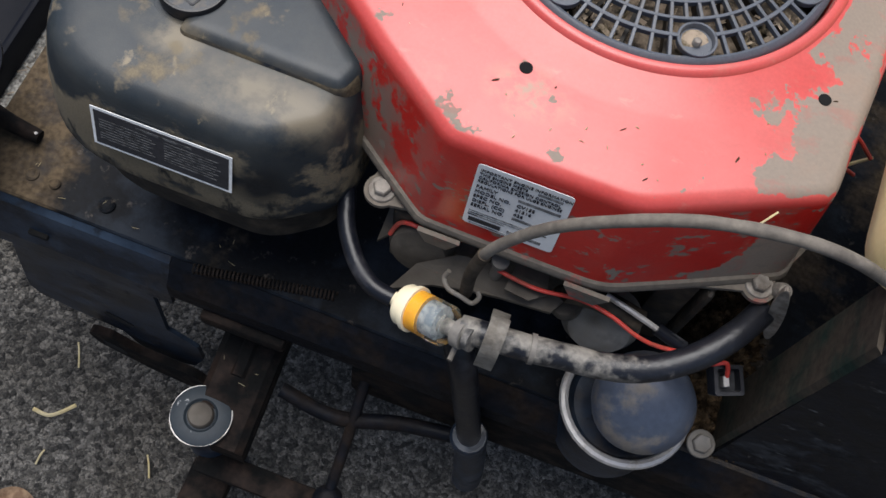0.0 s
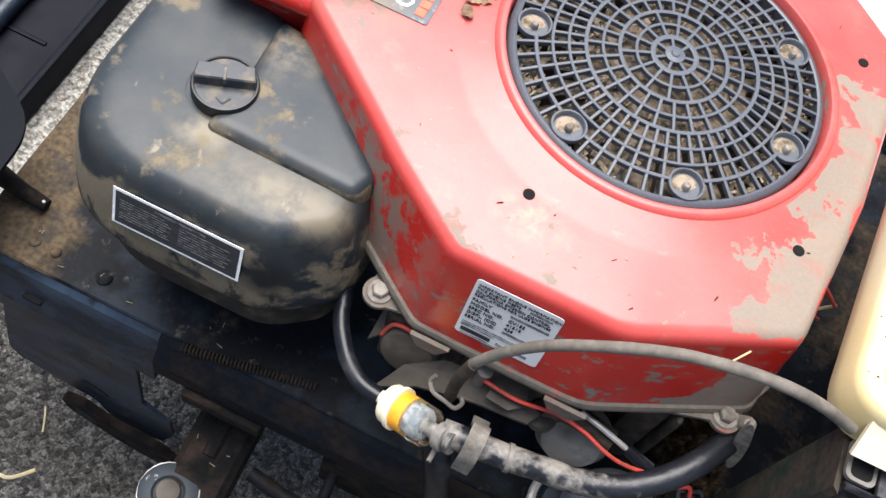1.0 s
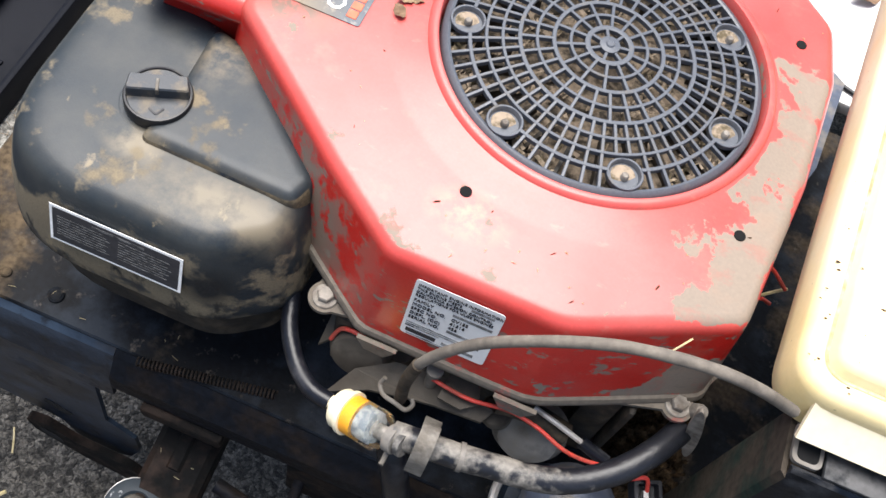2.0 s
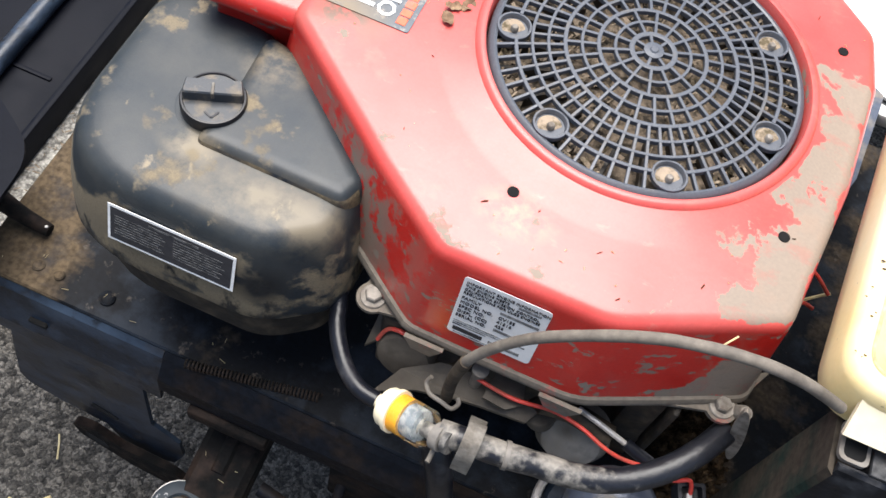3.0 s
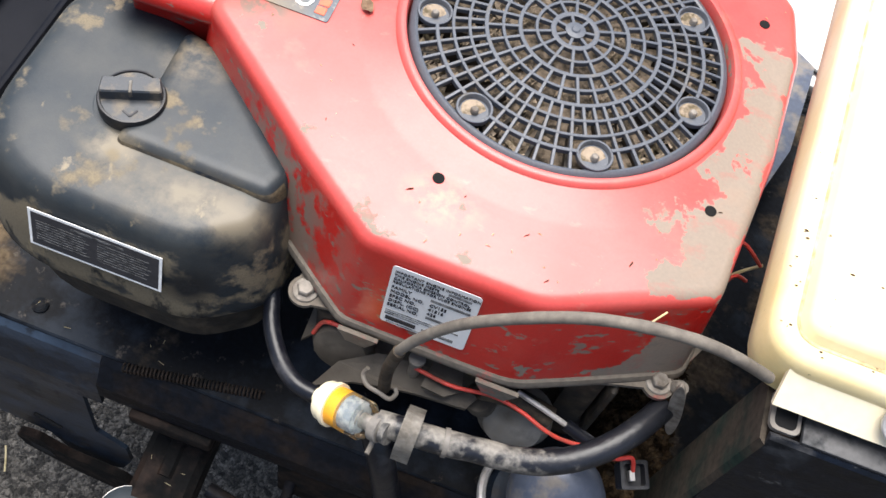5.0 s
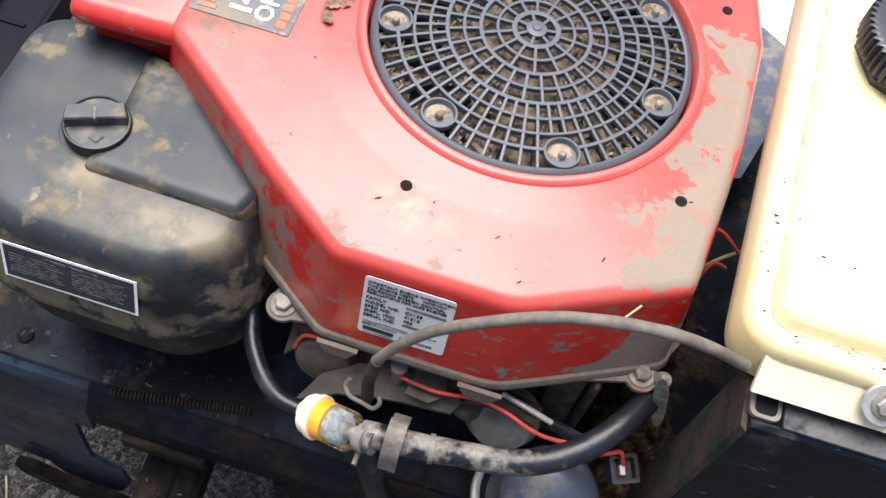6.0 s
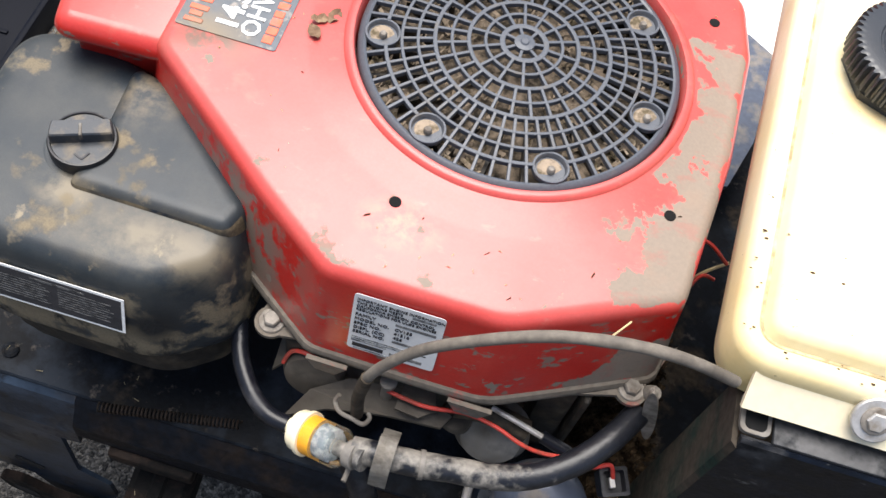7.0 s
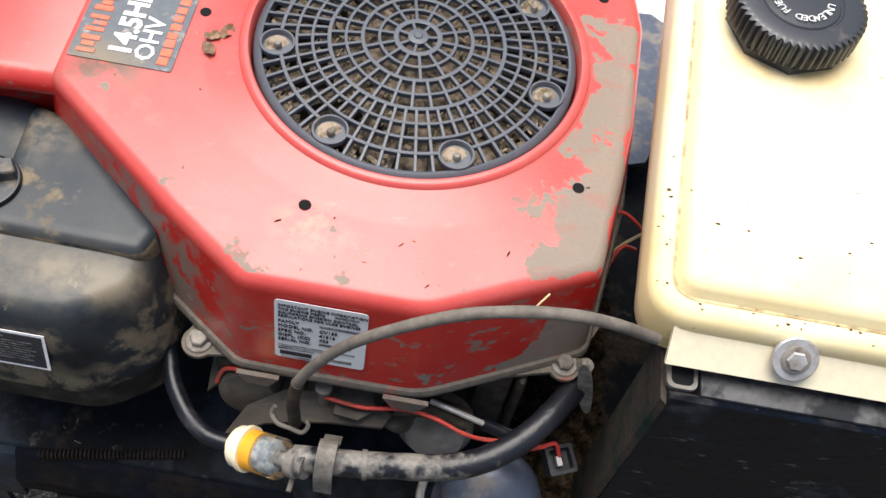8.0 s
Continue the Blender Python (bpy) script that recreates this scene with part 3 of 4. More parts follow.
# ---- engine ----
engine = thing("engine", "mower engine with a faded red blower shroud", "engine")
SH = [(-0.217, -0.070), (-0.121, -0.149), (-0.069, -0.187), (0.037, -0.187), (0.1315, -0.141), (0.1455, -0.03), (0.148, 0.06), (0.139, 0.107), (0.09, 0.150), (-0.09, 0.165), (-0.19, 0.12), (-0.218, 0.06)]
SHR = even(rounded(SH, [0.012, 0.05, 0.016, 0.045, 0.012, 0.06, 0.03, 0.02, 0.05, 0.05, 0.04, 0.02]), 720)
NTH = 240


def polar(pts):
    ang = np.array([math.atan2(p.y, p.x) for p in pts])
    rad = np.array([p.length for p in pts])
    o = np.argsort(ang)
    return lambda a: float(np.interp((a + math.pi) % (2 * math.pi) - math.pi, ang[o], rad[o], period=2 * math.pi))


ROUT = polar(SHR)


def shroud_rings(rows):
    """rows: (kind, value, z): 'r' a radius, 'e' a distance outwards from the outline."""
    out = []
    for k, v, z in rows:
        ring = []
        for i in range(NTH):
            a = 2 * math.pi * i / NTH
            r = v if k == 'r' else ROUT(a) + v
            ring.append((r * math.cos(a), r * math.sin(a), z(a) if callable(z) else z))
        out.append(ring)
    return out


ZT = 0.615
rows = [('r', 0.1055, 0.590), ('r', 0.1055, 0.6205), ('r', 0.1065, 0.6225), ('r', 0.109, 0.6228), ('r', 0.1115, 0.6215), ('r', 0.1125, 0.6196), ('r', 0.115, 0.6189), ('r', 0.125, 0.6172),
        ('r', 0.133, 0.6154), ('r', 0.1365, ZT), ('e', -0.0095, ZT), ('e', -0.006, ZT - 0.0008), ('e', -0.003, ZT - 0.0028), ('e', -0.0008, ZT - 0.006), ('e', 0.0, ZT - 0.010),
        ('e', 0.003, ZT - 0.030), ('e', 0.007, ZT - 0.055), ('e', 0.0105, 0.530), ('e', 0.0085, 0.530), ('e', 0.001, ZT - 0.030), ('e', -0.002, ZT - 0.012), ('r', 0.12, 0.610), ('r', 0.108, 0.610), ('r', 0.108, 0.590)]
sh = loft(shroud_rings(rows), False, False)
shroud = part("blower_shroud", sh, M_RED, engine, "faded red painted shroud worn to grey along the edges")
part("shroud_flange", loft(shroud_rings([('e', 0.0096, 0.5338), ('e', 0.0122, 0.5330), ('e', 0.0134, 0.5305), ('e', 0.0138, 0.5278), ('e', 0.0130, 0.5262), ('e', 0.0085, 0.5264), ('e', 0.0096, 0.5338)]), False, False), M_PRIMER, engine,
     "bare dusty sheet metal flange")
# rocker end of the shroud
NK = [(-0.293, -0.030), (-0.283, -0.076), (-0.196, -0.072), (-0.190, 0.0), (-0.190, 0.13), (-0.31, 0.13), (-0.31, 0.03)]
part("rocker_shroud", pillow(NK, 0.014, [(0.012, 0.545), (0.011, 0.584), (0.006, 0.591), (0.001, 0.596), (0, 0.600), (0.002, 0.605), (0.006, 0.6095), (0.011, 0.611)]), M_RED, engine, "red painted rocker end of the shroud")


def ear(name, c, toward, z, half=0.030):
    """Bolt ear: a rounded tongue that leans out from the flange."""
    d = Vector((c[0] - toward[0], c[1] - toward[1])).normalized()
    s = Vector((-d.y, d.x))
    c2 = Vector(c[:2])
    out = []
    for k in range(13):
        a = -math.pi / 2 + math.pi * k / 12
        out.append(c2 + d * 0.0108 * math.cos(a) + s * 0.0108 * math.sin(a))
    base = Vector(toward)
    out += [base + s * half, base - s * half]
    e = part(name, loft([[(*p, z - 0.0015) for p in out], [(*p, z + 0.0015) for p in out]]), M_PRIMER, engine, smooth=False)
    hexbolt("bolt", (c[0], c[1], z + 0.0015), (0, 0, 1), 0.0056, 0.0045, engine, 0.0085, M_BOLT)


ear("mounting_ear", (-0.101, -0.185), (-0.080, -0.165), 0.5215)
ear("mounting_ear", (0.127, -0.160), (0.118, -0.149), 0.5268, 0.044)
for x0, x1, y0, y1 in ((-0.072, -0.046, -0.2050, -0.2035), (0.018, 0.046, -0.2050, -0.2025)):
    part("shroud_tab", plate_xz([(x0, 0.531), (x0 + 0.006, 0.519), (x1 - 0.007, 0.518), (x1, 0.531)], y0, y0 + 0.003), M_PRIMER, engine, smooth=False)
for x, y, r in ((-0.044, -0.132, 0.0036), (0.112, -0.086, 0.0036), (0.118, 0.077, 0.0036), (-0.138, 0.001, 0.0036)):
    part("bolt_hole", lathe([(r, 0), (r, 0.0006), (r * 0.8, 0.0007)], pose(x, y, ZT), 20), M_HOLE, engine, "dark open bolt hole")

# screen over the fan
def sz(r):
    return 0.6280 - 0.0074 * (r / 0.088) ** 2


screen = thing("fan_screen", "black plastic debris screen over the engine fan", "fan screen")
part("rim", lathe([(0.0985, sz(0.0985) - 0.008), (0.0985, sz(0.0985)), (0.1000, sz(0.1) + 0.0008), (0.1025, sz(0.1025) + 0.0002), (0.1038, sz(0.104) - 0.0015), (0.1038, 0.600), (0.1015, 0.600)], None, 120, False), M_SCREEN, screen)
RR = [0.0140, 0.0245, 0.0350, 0.0455, 0.0560, 0.0665, 0.0765, 0.0865]
BOLTS = [math.pi + radians(11.5) + k * 2 * math.pi / 7 for k in range(7)]


def arc_bm(r, w, a0, a1, n):
    """A flat bar that follows a circle from a0 to a1."""
    z = sz(r)
    return loft([[((r + d) * math.cos(a), (r + d) * math.sin(a), z + h) for d, h in ((-w, -0.0035), (-w, -0.0002), (-w * 0.7, 0), (w * 0.7, 0), (w, -0.0002), (w, -0.0035))] for a in np.linspace(a0, a1, n)])


for r in RR:
    if r < 0.08:
        part("ring", arc_bm(r, 0.0017 if r < 0.02 else 0.0013 if r in (0.0350, 0.0560) else 0.0010, 0, 2 * math.pi, 97), M_SCREEN, screen, smooth=False)
        continue
    gap = math.acos((r * r + 0.0885 ** 2 - 0.0108 ** 2) / (2 * r * 0.0885))
    for a in BOLTS:
        part("ring_segment", arc_bm(r, 0.0012, a + gap, a + 2 * math.pi / 7 - gap, 14), M_SCREEN, screen, smooth=False)
part("hub", lathe([(0.0065, sz(0) - 0.0035), (0.0065, sz(0) + 0.0004), (0.003, sz(0) + 0.0008), (0.0022, sz(0) + 0.0016), (0.0008, sz(0) + 0.0016)], None, 24), M_SCREEN, screen)


def rib_bm(r0, r1):
    return loft([[(r, dy, sz(r) + dz) for dy, dz in ((-0.0010, -0.0034), (0.0010, -0.0034), (0.0010, -0.00025), (0.0007, -0.00005), (-0.0007, -0.00005), (-0.0010, -0.00025))] for r in np.linspace(r0, r1, 4)])


for count, r0, r1, ph in ((7, 0.006, 0.0140, 0.5), (14, 0.0140, 0.0350, 0.5), (28, 0.0350, 0.0560, 0.5), (56, 0.0560, 0.0990, 0.5)):
    made = {}
    for k in range(count):
        a = BOLTS[0] + (k + ph) * 2 * math.pi / count
        short = r1 > 0.09 and min(abs((a - q + math.pi) % (2 * math.pi) - math.pi) for q in BOLTS) < radians(5)
        if short in made:
            ob = new("rib", made[short].data)
            ob.parent = screen
        else:
            ob = made[short] = part("rib", rib_bm(r0, 0.0765 if short else r1), M_SCREEN, screen, smooth=False)
        ob.matrix_basis = pose(0, 0, 0, 0, 0, math.degrees(a))
for a in BOLTS:
    c = (0.0885 * math.cos(a), 0.0885 * math.sin(a))
    z = sz(0.0885)
    part("boss", lathe([(0.0114, -0.0034), (0.0114, -0.0003), (0.0111, 0.0), (0.0100, 0.0), (0.0096, -0.0006), (0.0088, -0.0048), (0.002, -0.0052)], pose(*c, z), 24), M_SCREEN, screen)
    part("dirt_fill", lathe([(0.0088, -0.0046), (0.0075, -0.0034), (0.002, -0.0030)], pose(c[0] + 0.0006, c[1] - 0.0012, z, 8, 5, 0), 18), M_CLIP, screen)
    part("screw", lathe([(0.0026, -0.0045), (0.0026, -0.0008), (0.0018, 0.0004), (0.0006, 0.0007)], pose(c[0] + 0.0005, c[1] - 0.001, z), 14), M_BOLT, screen)
# flywheel fan under the screen
fan = part("fan_wheel", lathe([(0.012, 0.6055), (0.04, 0.604), (0.07, 0.6035), (0.1045, 0.603), (0.1045, 0.59)], None, 72), M_DIRT, engine, "dirty flywheel fan packed with dried grass")
for k in range(24):
    a = 2 * math.pi * k / 24
    part("blade", box((0.055, -0.0012, 0.603), (0.1, 0.0012, 0.613), 0, 1, pose(0, 0, 0, 0, 0, math.degrees(a)) @ pose(0, 0.01, 0, 0, 0, 8)), M_BLOCK, fan, smooth=False)
clump = bmesh.new()
rnd = random.Random(4)
for i in range(2000):
    a, r = rnd.uniform(0, 6.283), rnd.choice((rnd.uniform(0.03, 0.099), rnd.uniform(0.082, 0.100), rnd.uniform(0.082, 0.100)))
    if noise.noise(Vector((math.cos(a) * 3.2, math.sin(a) * 3.2, r * 60))) < -0.12:
        continue
    o = Vector((r * math.cos(a), r * math.sin(a), 0.604 + rnd.uniform(0, 0.011)))
    d = Vector((rnd.uniform(-1, 1), rnd.uniform(-1, 1), rnd.uniform(-0.3, 0.3))).normalized() * rnd.uniform(0.002, 0.005)
    s = d.orthogonal().normalized() * rnd.uniform(0.0008, 0.002)
    vv = [clump.verts.new(o + q) for q in (-d - s, d - s * 0.4, d + s, -d + s * 0.5)]
    clump.faces.new(vv)
tagged(part("grass_clippings", clump, M_CLIP, None, smooth=False), "dried grass clippings caught under the screen", "grass clippings", kind="stuff")

# data plate on the front of the shroud
LB = axes((-0.0492, -0.1964, 0.5475), (0.0545, 0, 0), (0, 0.0082, 0.056))
LBW, LBH = 0.0535, 0.056
data_label = thing("data_label", "silver engine data label on red shroud", "label")
part("plate", loft([[(*(LB @ Vector((*p, z))),) for p in rounded([(0, 0), (LBW, 0), (LBW, LBH), (0, LBH)], 0.003)] for z in (-0.0001, 0.0003)]), M_LABEL, data_label, smooth=False)


def on(m, x, y, z=0.0006):
    return m @ Matrix.Translation((x, y, z))


part("heading", text_bm("IMPORTANT ENGINE INFORMATION", 0.0031, on(LB, 0.002, LBH - 0.0055)), M_INK, data_label, smooth=False)
for i, line in enumerate(("THIS ENGINE MEETS", "CALIFORNIA EMISSION CONTROL", "REGULATIONS FOR ULGE ENGINES")):
    part("text_line", text_bm(line, 0.0030, on(LB, 0.002, LBH - 0.0088 - i * 0.0032)), M_INK, data_label, smooth=False)
part("text_bar", box((0.0345, LBH - 0.0087, 0.0003), (0.0485, LBH - 0.0068, 0.0006), 0, 1, LB), M_GREYINK2, data_label, smooth=False)
for i, s in enumerate(("FAMILY", "MODEL NO.", "SPEC NO.", "DISPL. (CC)", "SERIAL NO.")):
    y = LBH - 0.0205 - i * 0.0044
    part("field_name", text_bm(s, 0.0038, on(LB, 0.002, y)), M_INK, data_label, smooth=False)
    if i in (1, 2, 3):
        part("field_value", text_bm(("", "CV15S", "41516", "426")[i], 0.0038, on(LB, 0.026, y)), M_INK, data_label, smooth=False)
    else:
        part("text_bar", box((0.026, y + 0.0002, 0.0003), (0.026 + (0.024, 0, 0, 0, 0.019)[i], y + 0.0024, 0.0006), 0, 1, LB), M_GREYINK2, data_label, smooth=False)
for i in range(3):
    part("text_bar", box((0.002, 0.0128 - i * 0.0019, 0.0003), (LBW - 0.006 - i * 0.012, 0.0138 - i * 0.0019, 0.0006), 0, 1, LB), M_GREYINK, data_label, smooth=False)
part("maker_mark", box((0.003, 0.0035, 0.0003), (0.022, 0.0072, 0.0007), 0.0001, 1, LB), M_INK, data_label, smooth=False)
part("text_bar", box((0.026, 0.0035, 0.0003), (0.046, 0.0062, 0.0006), 0, 1, LB), M_GREYINK, data_label, smooth=False)
part("text_bar", box((0.004, 0.0012, 0.0003), (0.03, 0.0021, 0.0006), 0, 1, LB), M_GREYINK, data_label, smooth=False)

# power decal on the top
decal = thing("power_decal", "worn grey-blue power decal on the shroud top", "decal")
DC = axes((-0.145, -0.0535, ZT + 0.0002), (0, 1, 0), (-1, 0, 0))
part("sheet", loft([[(*(DC @ Vector((*p, z))),) for p in rounded([(0, 0), (0.115, 0), (0.115, 0.065), (0, 0.065)], 0.002)] for z in (0.0, 0.0005)]), M_DECAL, decal, smooth=False)
part("numerals", text_bm("14.5HP", 0.0190, on(DC, 0.006, 0.0285, 0.0007), bold=0.00075), M_WHITEINK, decal, "white lettering", False)
part("lettering", text_bm("OHV", 0.0170, on(DC, 0.005, 0.0140, 0.0007), bold=0.0003), M_WHITEINK, decal, "white lettering", False)
rnd = random.Random(3)
for i in range(6):
    x0 = 0.004 + i * 0.018
    for k in range(3):
        y0, y1 = (0.049, 0.061) if k != 1 else (0.049 + rnd.uniform(0, 0.004), 0.061 - rnd.uniform(0, 0.004))
        part("maker_mark", box((x0 + k * 0.0052, y0, 0.0005), (x0 + k * 0.0052 + rnd.uniform(0.0034, 0.0046), y1, 0.0009), 0.0003, 1, DC), M_ORANGE, decal, "orange stroke", False)
for i in range(13):
    x0 = 0.004 + i * 0.0074
    part("text_bar", box((x0, 0.003 + rnd.uniform(0, 0.0012), 0.0005), (x0 + rnd.uniform(0.0052, 0.0066), 0.0105, 0.0009), 0.0003, 1, DC), M_ORANGE, decal, "orange stroke", False)

# lower engine
part("crankcase", pillow([(-0.085, -0.150), (0.115, -0.150), (0.125, 0.10), (-0.10, 0.10)], 0.03, [(0, 0.36), (0, 0.40), (0.006, 0.46), (0.004, 0.50), (0.02, 0.524)]), M_BLOCK, engine, "oily dark crankcase casting")
for i in range(7):
    part("cooling_fin", box((-0.075 + i * 0.004, -0.163 - 0.001 * i, 0.455 + i * 0.0095), (0.025, -0.14, 0.4575 + i * 0.0095), 0.0006, 1), M_BLOCK, engine)
for x0, x1, y, z0, z1 in ((-0.092, -0.070, -0.190, 0.44, 0.512), (0.075, 0.098, -0.172, 0.42, 0.520), (0.100, 0.106, -0.176, 0.44, 0.522)):
    part("bracket_web", box((x0, y, z0), (x1, y + 0.05, z1), 0.004), M_BLOCK, engine)
part("intake_boss", lathe([(0.0212, 0), (0.021, 0.03), (0.018, 0.036), (0.010, 0.038)], axes((-0.070, -0.165, 0.475), (1, 0, 0), (0, 0.3, 1)), 28), M_CTRL, engine)
part("round_cover", lathe([(0.026, 0), (0.026, 0.010), (0.020, 0.018), (0.006, 0.021)], axes((0.055, -0.178, 0.450), (1, 0, 0), (0, 0.45, 1)), 32), M_ALU, engine, "dusty round aluminium cover")
part("governor_plate", loft([[(x, y, z + dz) for x, y, z in ((-0.080, -0.224, 0.470), (-0.055, -0.214, 0.477), (-0.030, -0.210, 0.481), (-0.012, -0.207, 0.480), (0.020, -0.206, 0.483), (0.025, -0.197, 0.486), (-0.005, -0.190, 0.490), (-0.045, -0.194, 0.490), (-0.068, -0.206, 0.482))] for dz in (0, 0.003)]), M_CTRL, engine, "dusty grey control plate", False)
part("control_lever", loft([[(x, y, z + dz) for x, y, z in ((-0.012, -0.206, 0.494), (0.004, -0.208, 0.495), (0.014, -0.200, 0.495), (0.010, -0.186, 0.497), (-0.010, -0.188, 0.497))] for dz in (0, 0.002)]), M_CTRL, engine, smooth=False)
part("spring_post", lathe([(0.004, 0), (0.004, 0.02), (0.0055, 0.021), (0.0055, 0.024), (0.002, 0.025)], pose(-0.020, -0.196, 0.488), 14), M_ALU, engine)
part("air_vane", loft([[(x, y, z + dz) for x, y, z in ((-0.098, -0.196, 0.470), (-0.080, -0.186, 0.49), (-0.070, -0.178, 0.505), (-0.078, -0.170, 0.508), (-0.096, -0.180, 0.49))] for dz in (0, 0.003)]), M_CTRL, engine, smooth=False)
for k, (x, y, z) in enumerate(((0.030, -0.186, 0.480), (-0.045, -0.178, 0.484))):
    part("casting_boss", lathe([(0.011, 0), (0.011, 0.018), (0.009, 0.021), (0.004, 0.0215)], pose(x, y, z - 0.02, 18 - 9 * k, 8 * k - 10, 0), 20), M_CTRL, engine)
part("throttle_lever", tube([(0.024, -0.190, 0.490), (0.045, -0.186, 0.486), (0.075, -0.188, 0.480)], 0.008, 10), M_BLOCK, engine)
part("link_rod", tube([(0.048, -0.186, 0.496), (0.066, -0.190, 0.495), (0.092, -0.194, 0.488)], 0.0020, 8), M_STEEL, engine, "bright steel link rod")
loop = []
for k in range(25):
    a = 2 * math.pi * k / 24
    u, w = 0.036 * math.cos(a), 0.0046 * math.sin(a)
    loop.append((0.1425 - 0.235 * u + w, -0.171, 0.523 + 0.97 * u + 0.235 * w))
part("lift_hook", loft([[(x, y, z) for x, _, z in loop[:-1]] for y in (-0.1725, -0.1695)]), M_BOLT, engine, "bent grey steel strap", False)
part("rod_sleeve", tube([(0.084, -0.1925, 0.490), (0.092, -0.194, 0.4878), (0.104, -0.196, 0.485)], 0.0044, 10), M_RUBBER, engine, "black rod sleeve")
part("clip", lathe([(0.0050, 0), (0.0052, 0.008), (0.0042, 0.011), (0.0016, 0.012)], pose(0.1385, -0.158, 0.526, 20, 12, 0), 12), M_BOLT, engine)

starter = thing("starter_can", "blue-grey metal can below the black hose", "starter")
part("body", lathe([(0.040, 0), (0.040, 0.055), (0.036, 0.06)], pose(0.098, -0.212, 0.325), 40), M_FRAME, starter, "black body")
part("dome", lathe([(0.034, 0), (0.034, 0.012), (0.030, 0.022), (0.020, 0.029), (0.006, 0.032)], axes((0.101, -0.216, 0.424), (1, 0, 0), (0, 0.8, 0.6)), 36), M_BLUECAN, starter, "blue-grey dome")
pts = []
for k in range(25):
    a = radians(150 + 225 * k / 24)
    pts.append((0.098 + 0.044 * math.cos(a), -0.211 + 0.042 * math.sin(a), 0.386))
part("rim", tube(pts, 0.0034, 8, 1), M_STEEL, starter, "chipped white rim")
hexbolt("bolt", (0.156, -0.218, 0.385), (0, -0.2, 1), 0.007, 0.005, starter, 0.010, M_ALU)

conn = thing("wire_connector", "black plug connector with red wires", "connector")
CN = pose(0.140, -0.199, 0.466, 12, 0, 22)
part("shell", loft([[(*(CN @ Vector((*p, z))),) for p in rounded([(-s, -s), (s, -s), (s, s), (-s, s)], 0.002)] for s, z in ((0.0085, -0.012), (0.0095, 0.0), (0.0095, 0.004), (0.0072, 0.004), (0.0068, -0.004))]), M_RUBBER, conn, smooth=False)
part("contact", box((-0.003, -0.004, -0.004), (0.001, 0.003, 0.002), 0.0004, 1, CN), M_STEEL, conn)
part("lead", tube([(0.112, -0.203, 0.482), (0.125, -0.197, 0.478), (0.134, -0.193, 0.478), (0.139, -0.197, 0.468)], 0.0015, 8), M_WIRE, conn)
wire = thing("red_wire", "faded red electric wire", "wire")
part("strand", tube([(-0.0195, -0.1988, 0.5030), (0.0057, -0.2019, 0.5040), (0.0323, -0.1981, 0.5030), (0.0527, -0.1998, 0.5010), (0.0719, -0.2050, 0.4980), (0.0879, -0.2041, 0.4920), (0.1133, -0.1983, 0.4860)], 0.0014, 8), M_WIRE, wire)
wire2 = thing("red_wire", "red loop of wire by the intake", "wire")
part("strand", tube([(-0.090, -0.196, 0.490), (-0.085, -0.192, 0.503), (-0.073, -0.193, 0.508), (-0.058, -0.196, 0.505)], 0.0015, 8), M_WIRE, wire2)
for pp in (((0.150, -0.08, 0.50), (0.160, -0.06, 0.52), (0.172, -0.055, 0.515)), ((0.146, -0.040, 0.53), (0.158, -0.044, 0.54), (0.175, -0.05, 0.53))):
    w = thing("red_wire", "red wire crossing the gap behind the shroud", "wire")
    part("strand", tube(pp, 0.0014, 8), M_WIRE, w)

# ---- fuel line ----
FA, FB = Vector((-0.0645, -0.2370, 0.494)), Vector((-0.0335, -0.2455, 0.507))
fdir = (FB - FA).normalized()
FM = Matrix.Translation(FA) @ fdir.to_track_quat('Z', 'Y').to_matrix().to_4x4()
FL = (FB - FA).length
filt = thing("fuel_filter", "inline fuel filter with a cream cap and amber fuel", "fuel filter")
part("cap", lathe([(0.006, -0.003), (0.0118, -0.002), (0.0131, 0.0), (0.0131, 0.005), (0.0146, 0.0055), (0.0146, 0.0085), (0.0131, 0.0085)], FM, 36), M_CREAM, filt, "cream plastic cap")
part("amber_band", lathe([(0.0127, 0.0085), (0.0127, 0.0168)], FM, 36), M_AMBER, filt, "amber fuel element")
part("bowl", lathe([(0.0128, 0.0168), (0.0128, FL * 0.92), (0.0120, FL * 0.96), (0.0052, FL * 0.97)], FM, 36, False), M_CLEAR, filt, "clear plastic bowl")
part("inner_screen", lathe([(0.0092, 0.0168), (0.0092, FL * 0.78), (0.006, FL * 0.80)], FM, 24), M_MIDGREY, filt)
part("strainer", lathe([(0.0091, 0.0195), (0.0091, 0.0235)], FM, 24), M_INK, filt, "grey strainer band")
part("outlet", lathe([(0.005, -0.007), (0.005, 0.012), (0.0075, 0.012), (0.0075, 0.016)], FM @ pose(0, 0, FL), 20), M_TUBE, filt)
part("inlet", lathe([(0.0045, -0.010), (0.0045, -0.002)], FM, 16), M_CREAM, filt)
part("hose_clamp", lathe([(0.0085, 0.004), (0.0088, 0.0042), (0.0088, 0.010), (0.0085, 0.0102)], FM @ pose(0, 0, FL), 20), M_ALU, filt, "wire hose clamp")
part("clamp_tail", tube([FB + Vector((0.006, -0.004, -0.006)), FB + Vector((0.006, -0.010, -0.008)), FB + Vector((0.0055, -0.016, -0.008))], 0.0017, 8), M_ALU, filt)

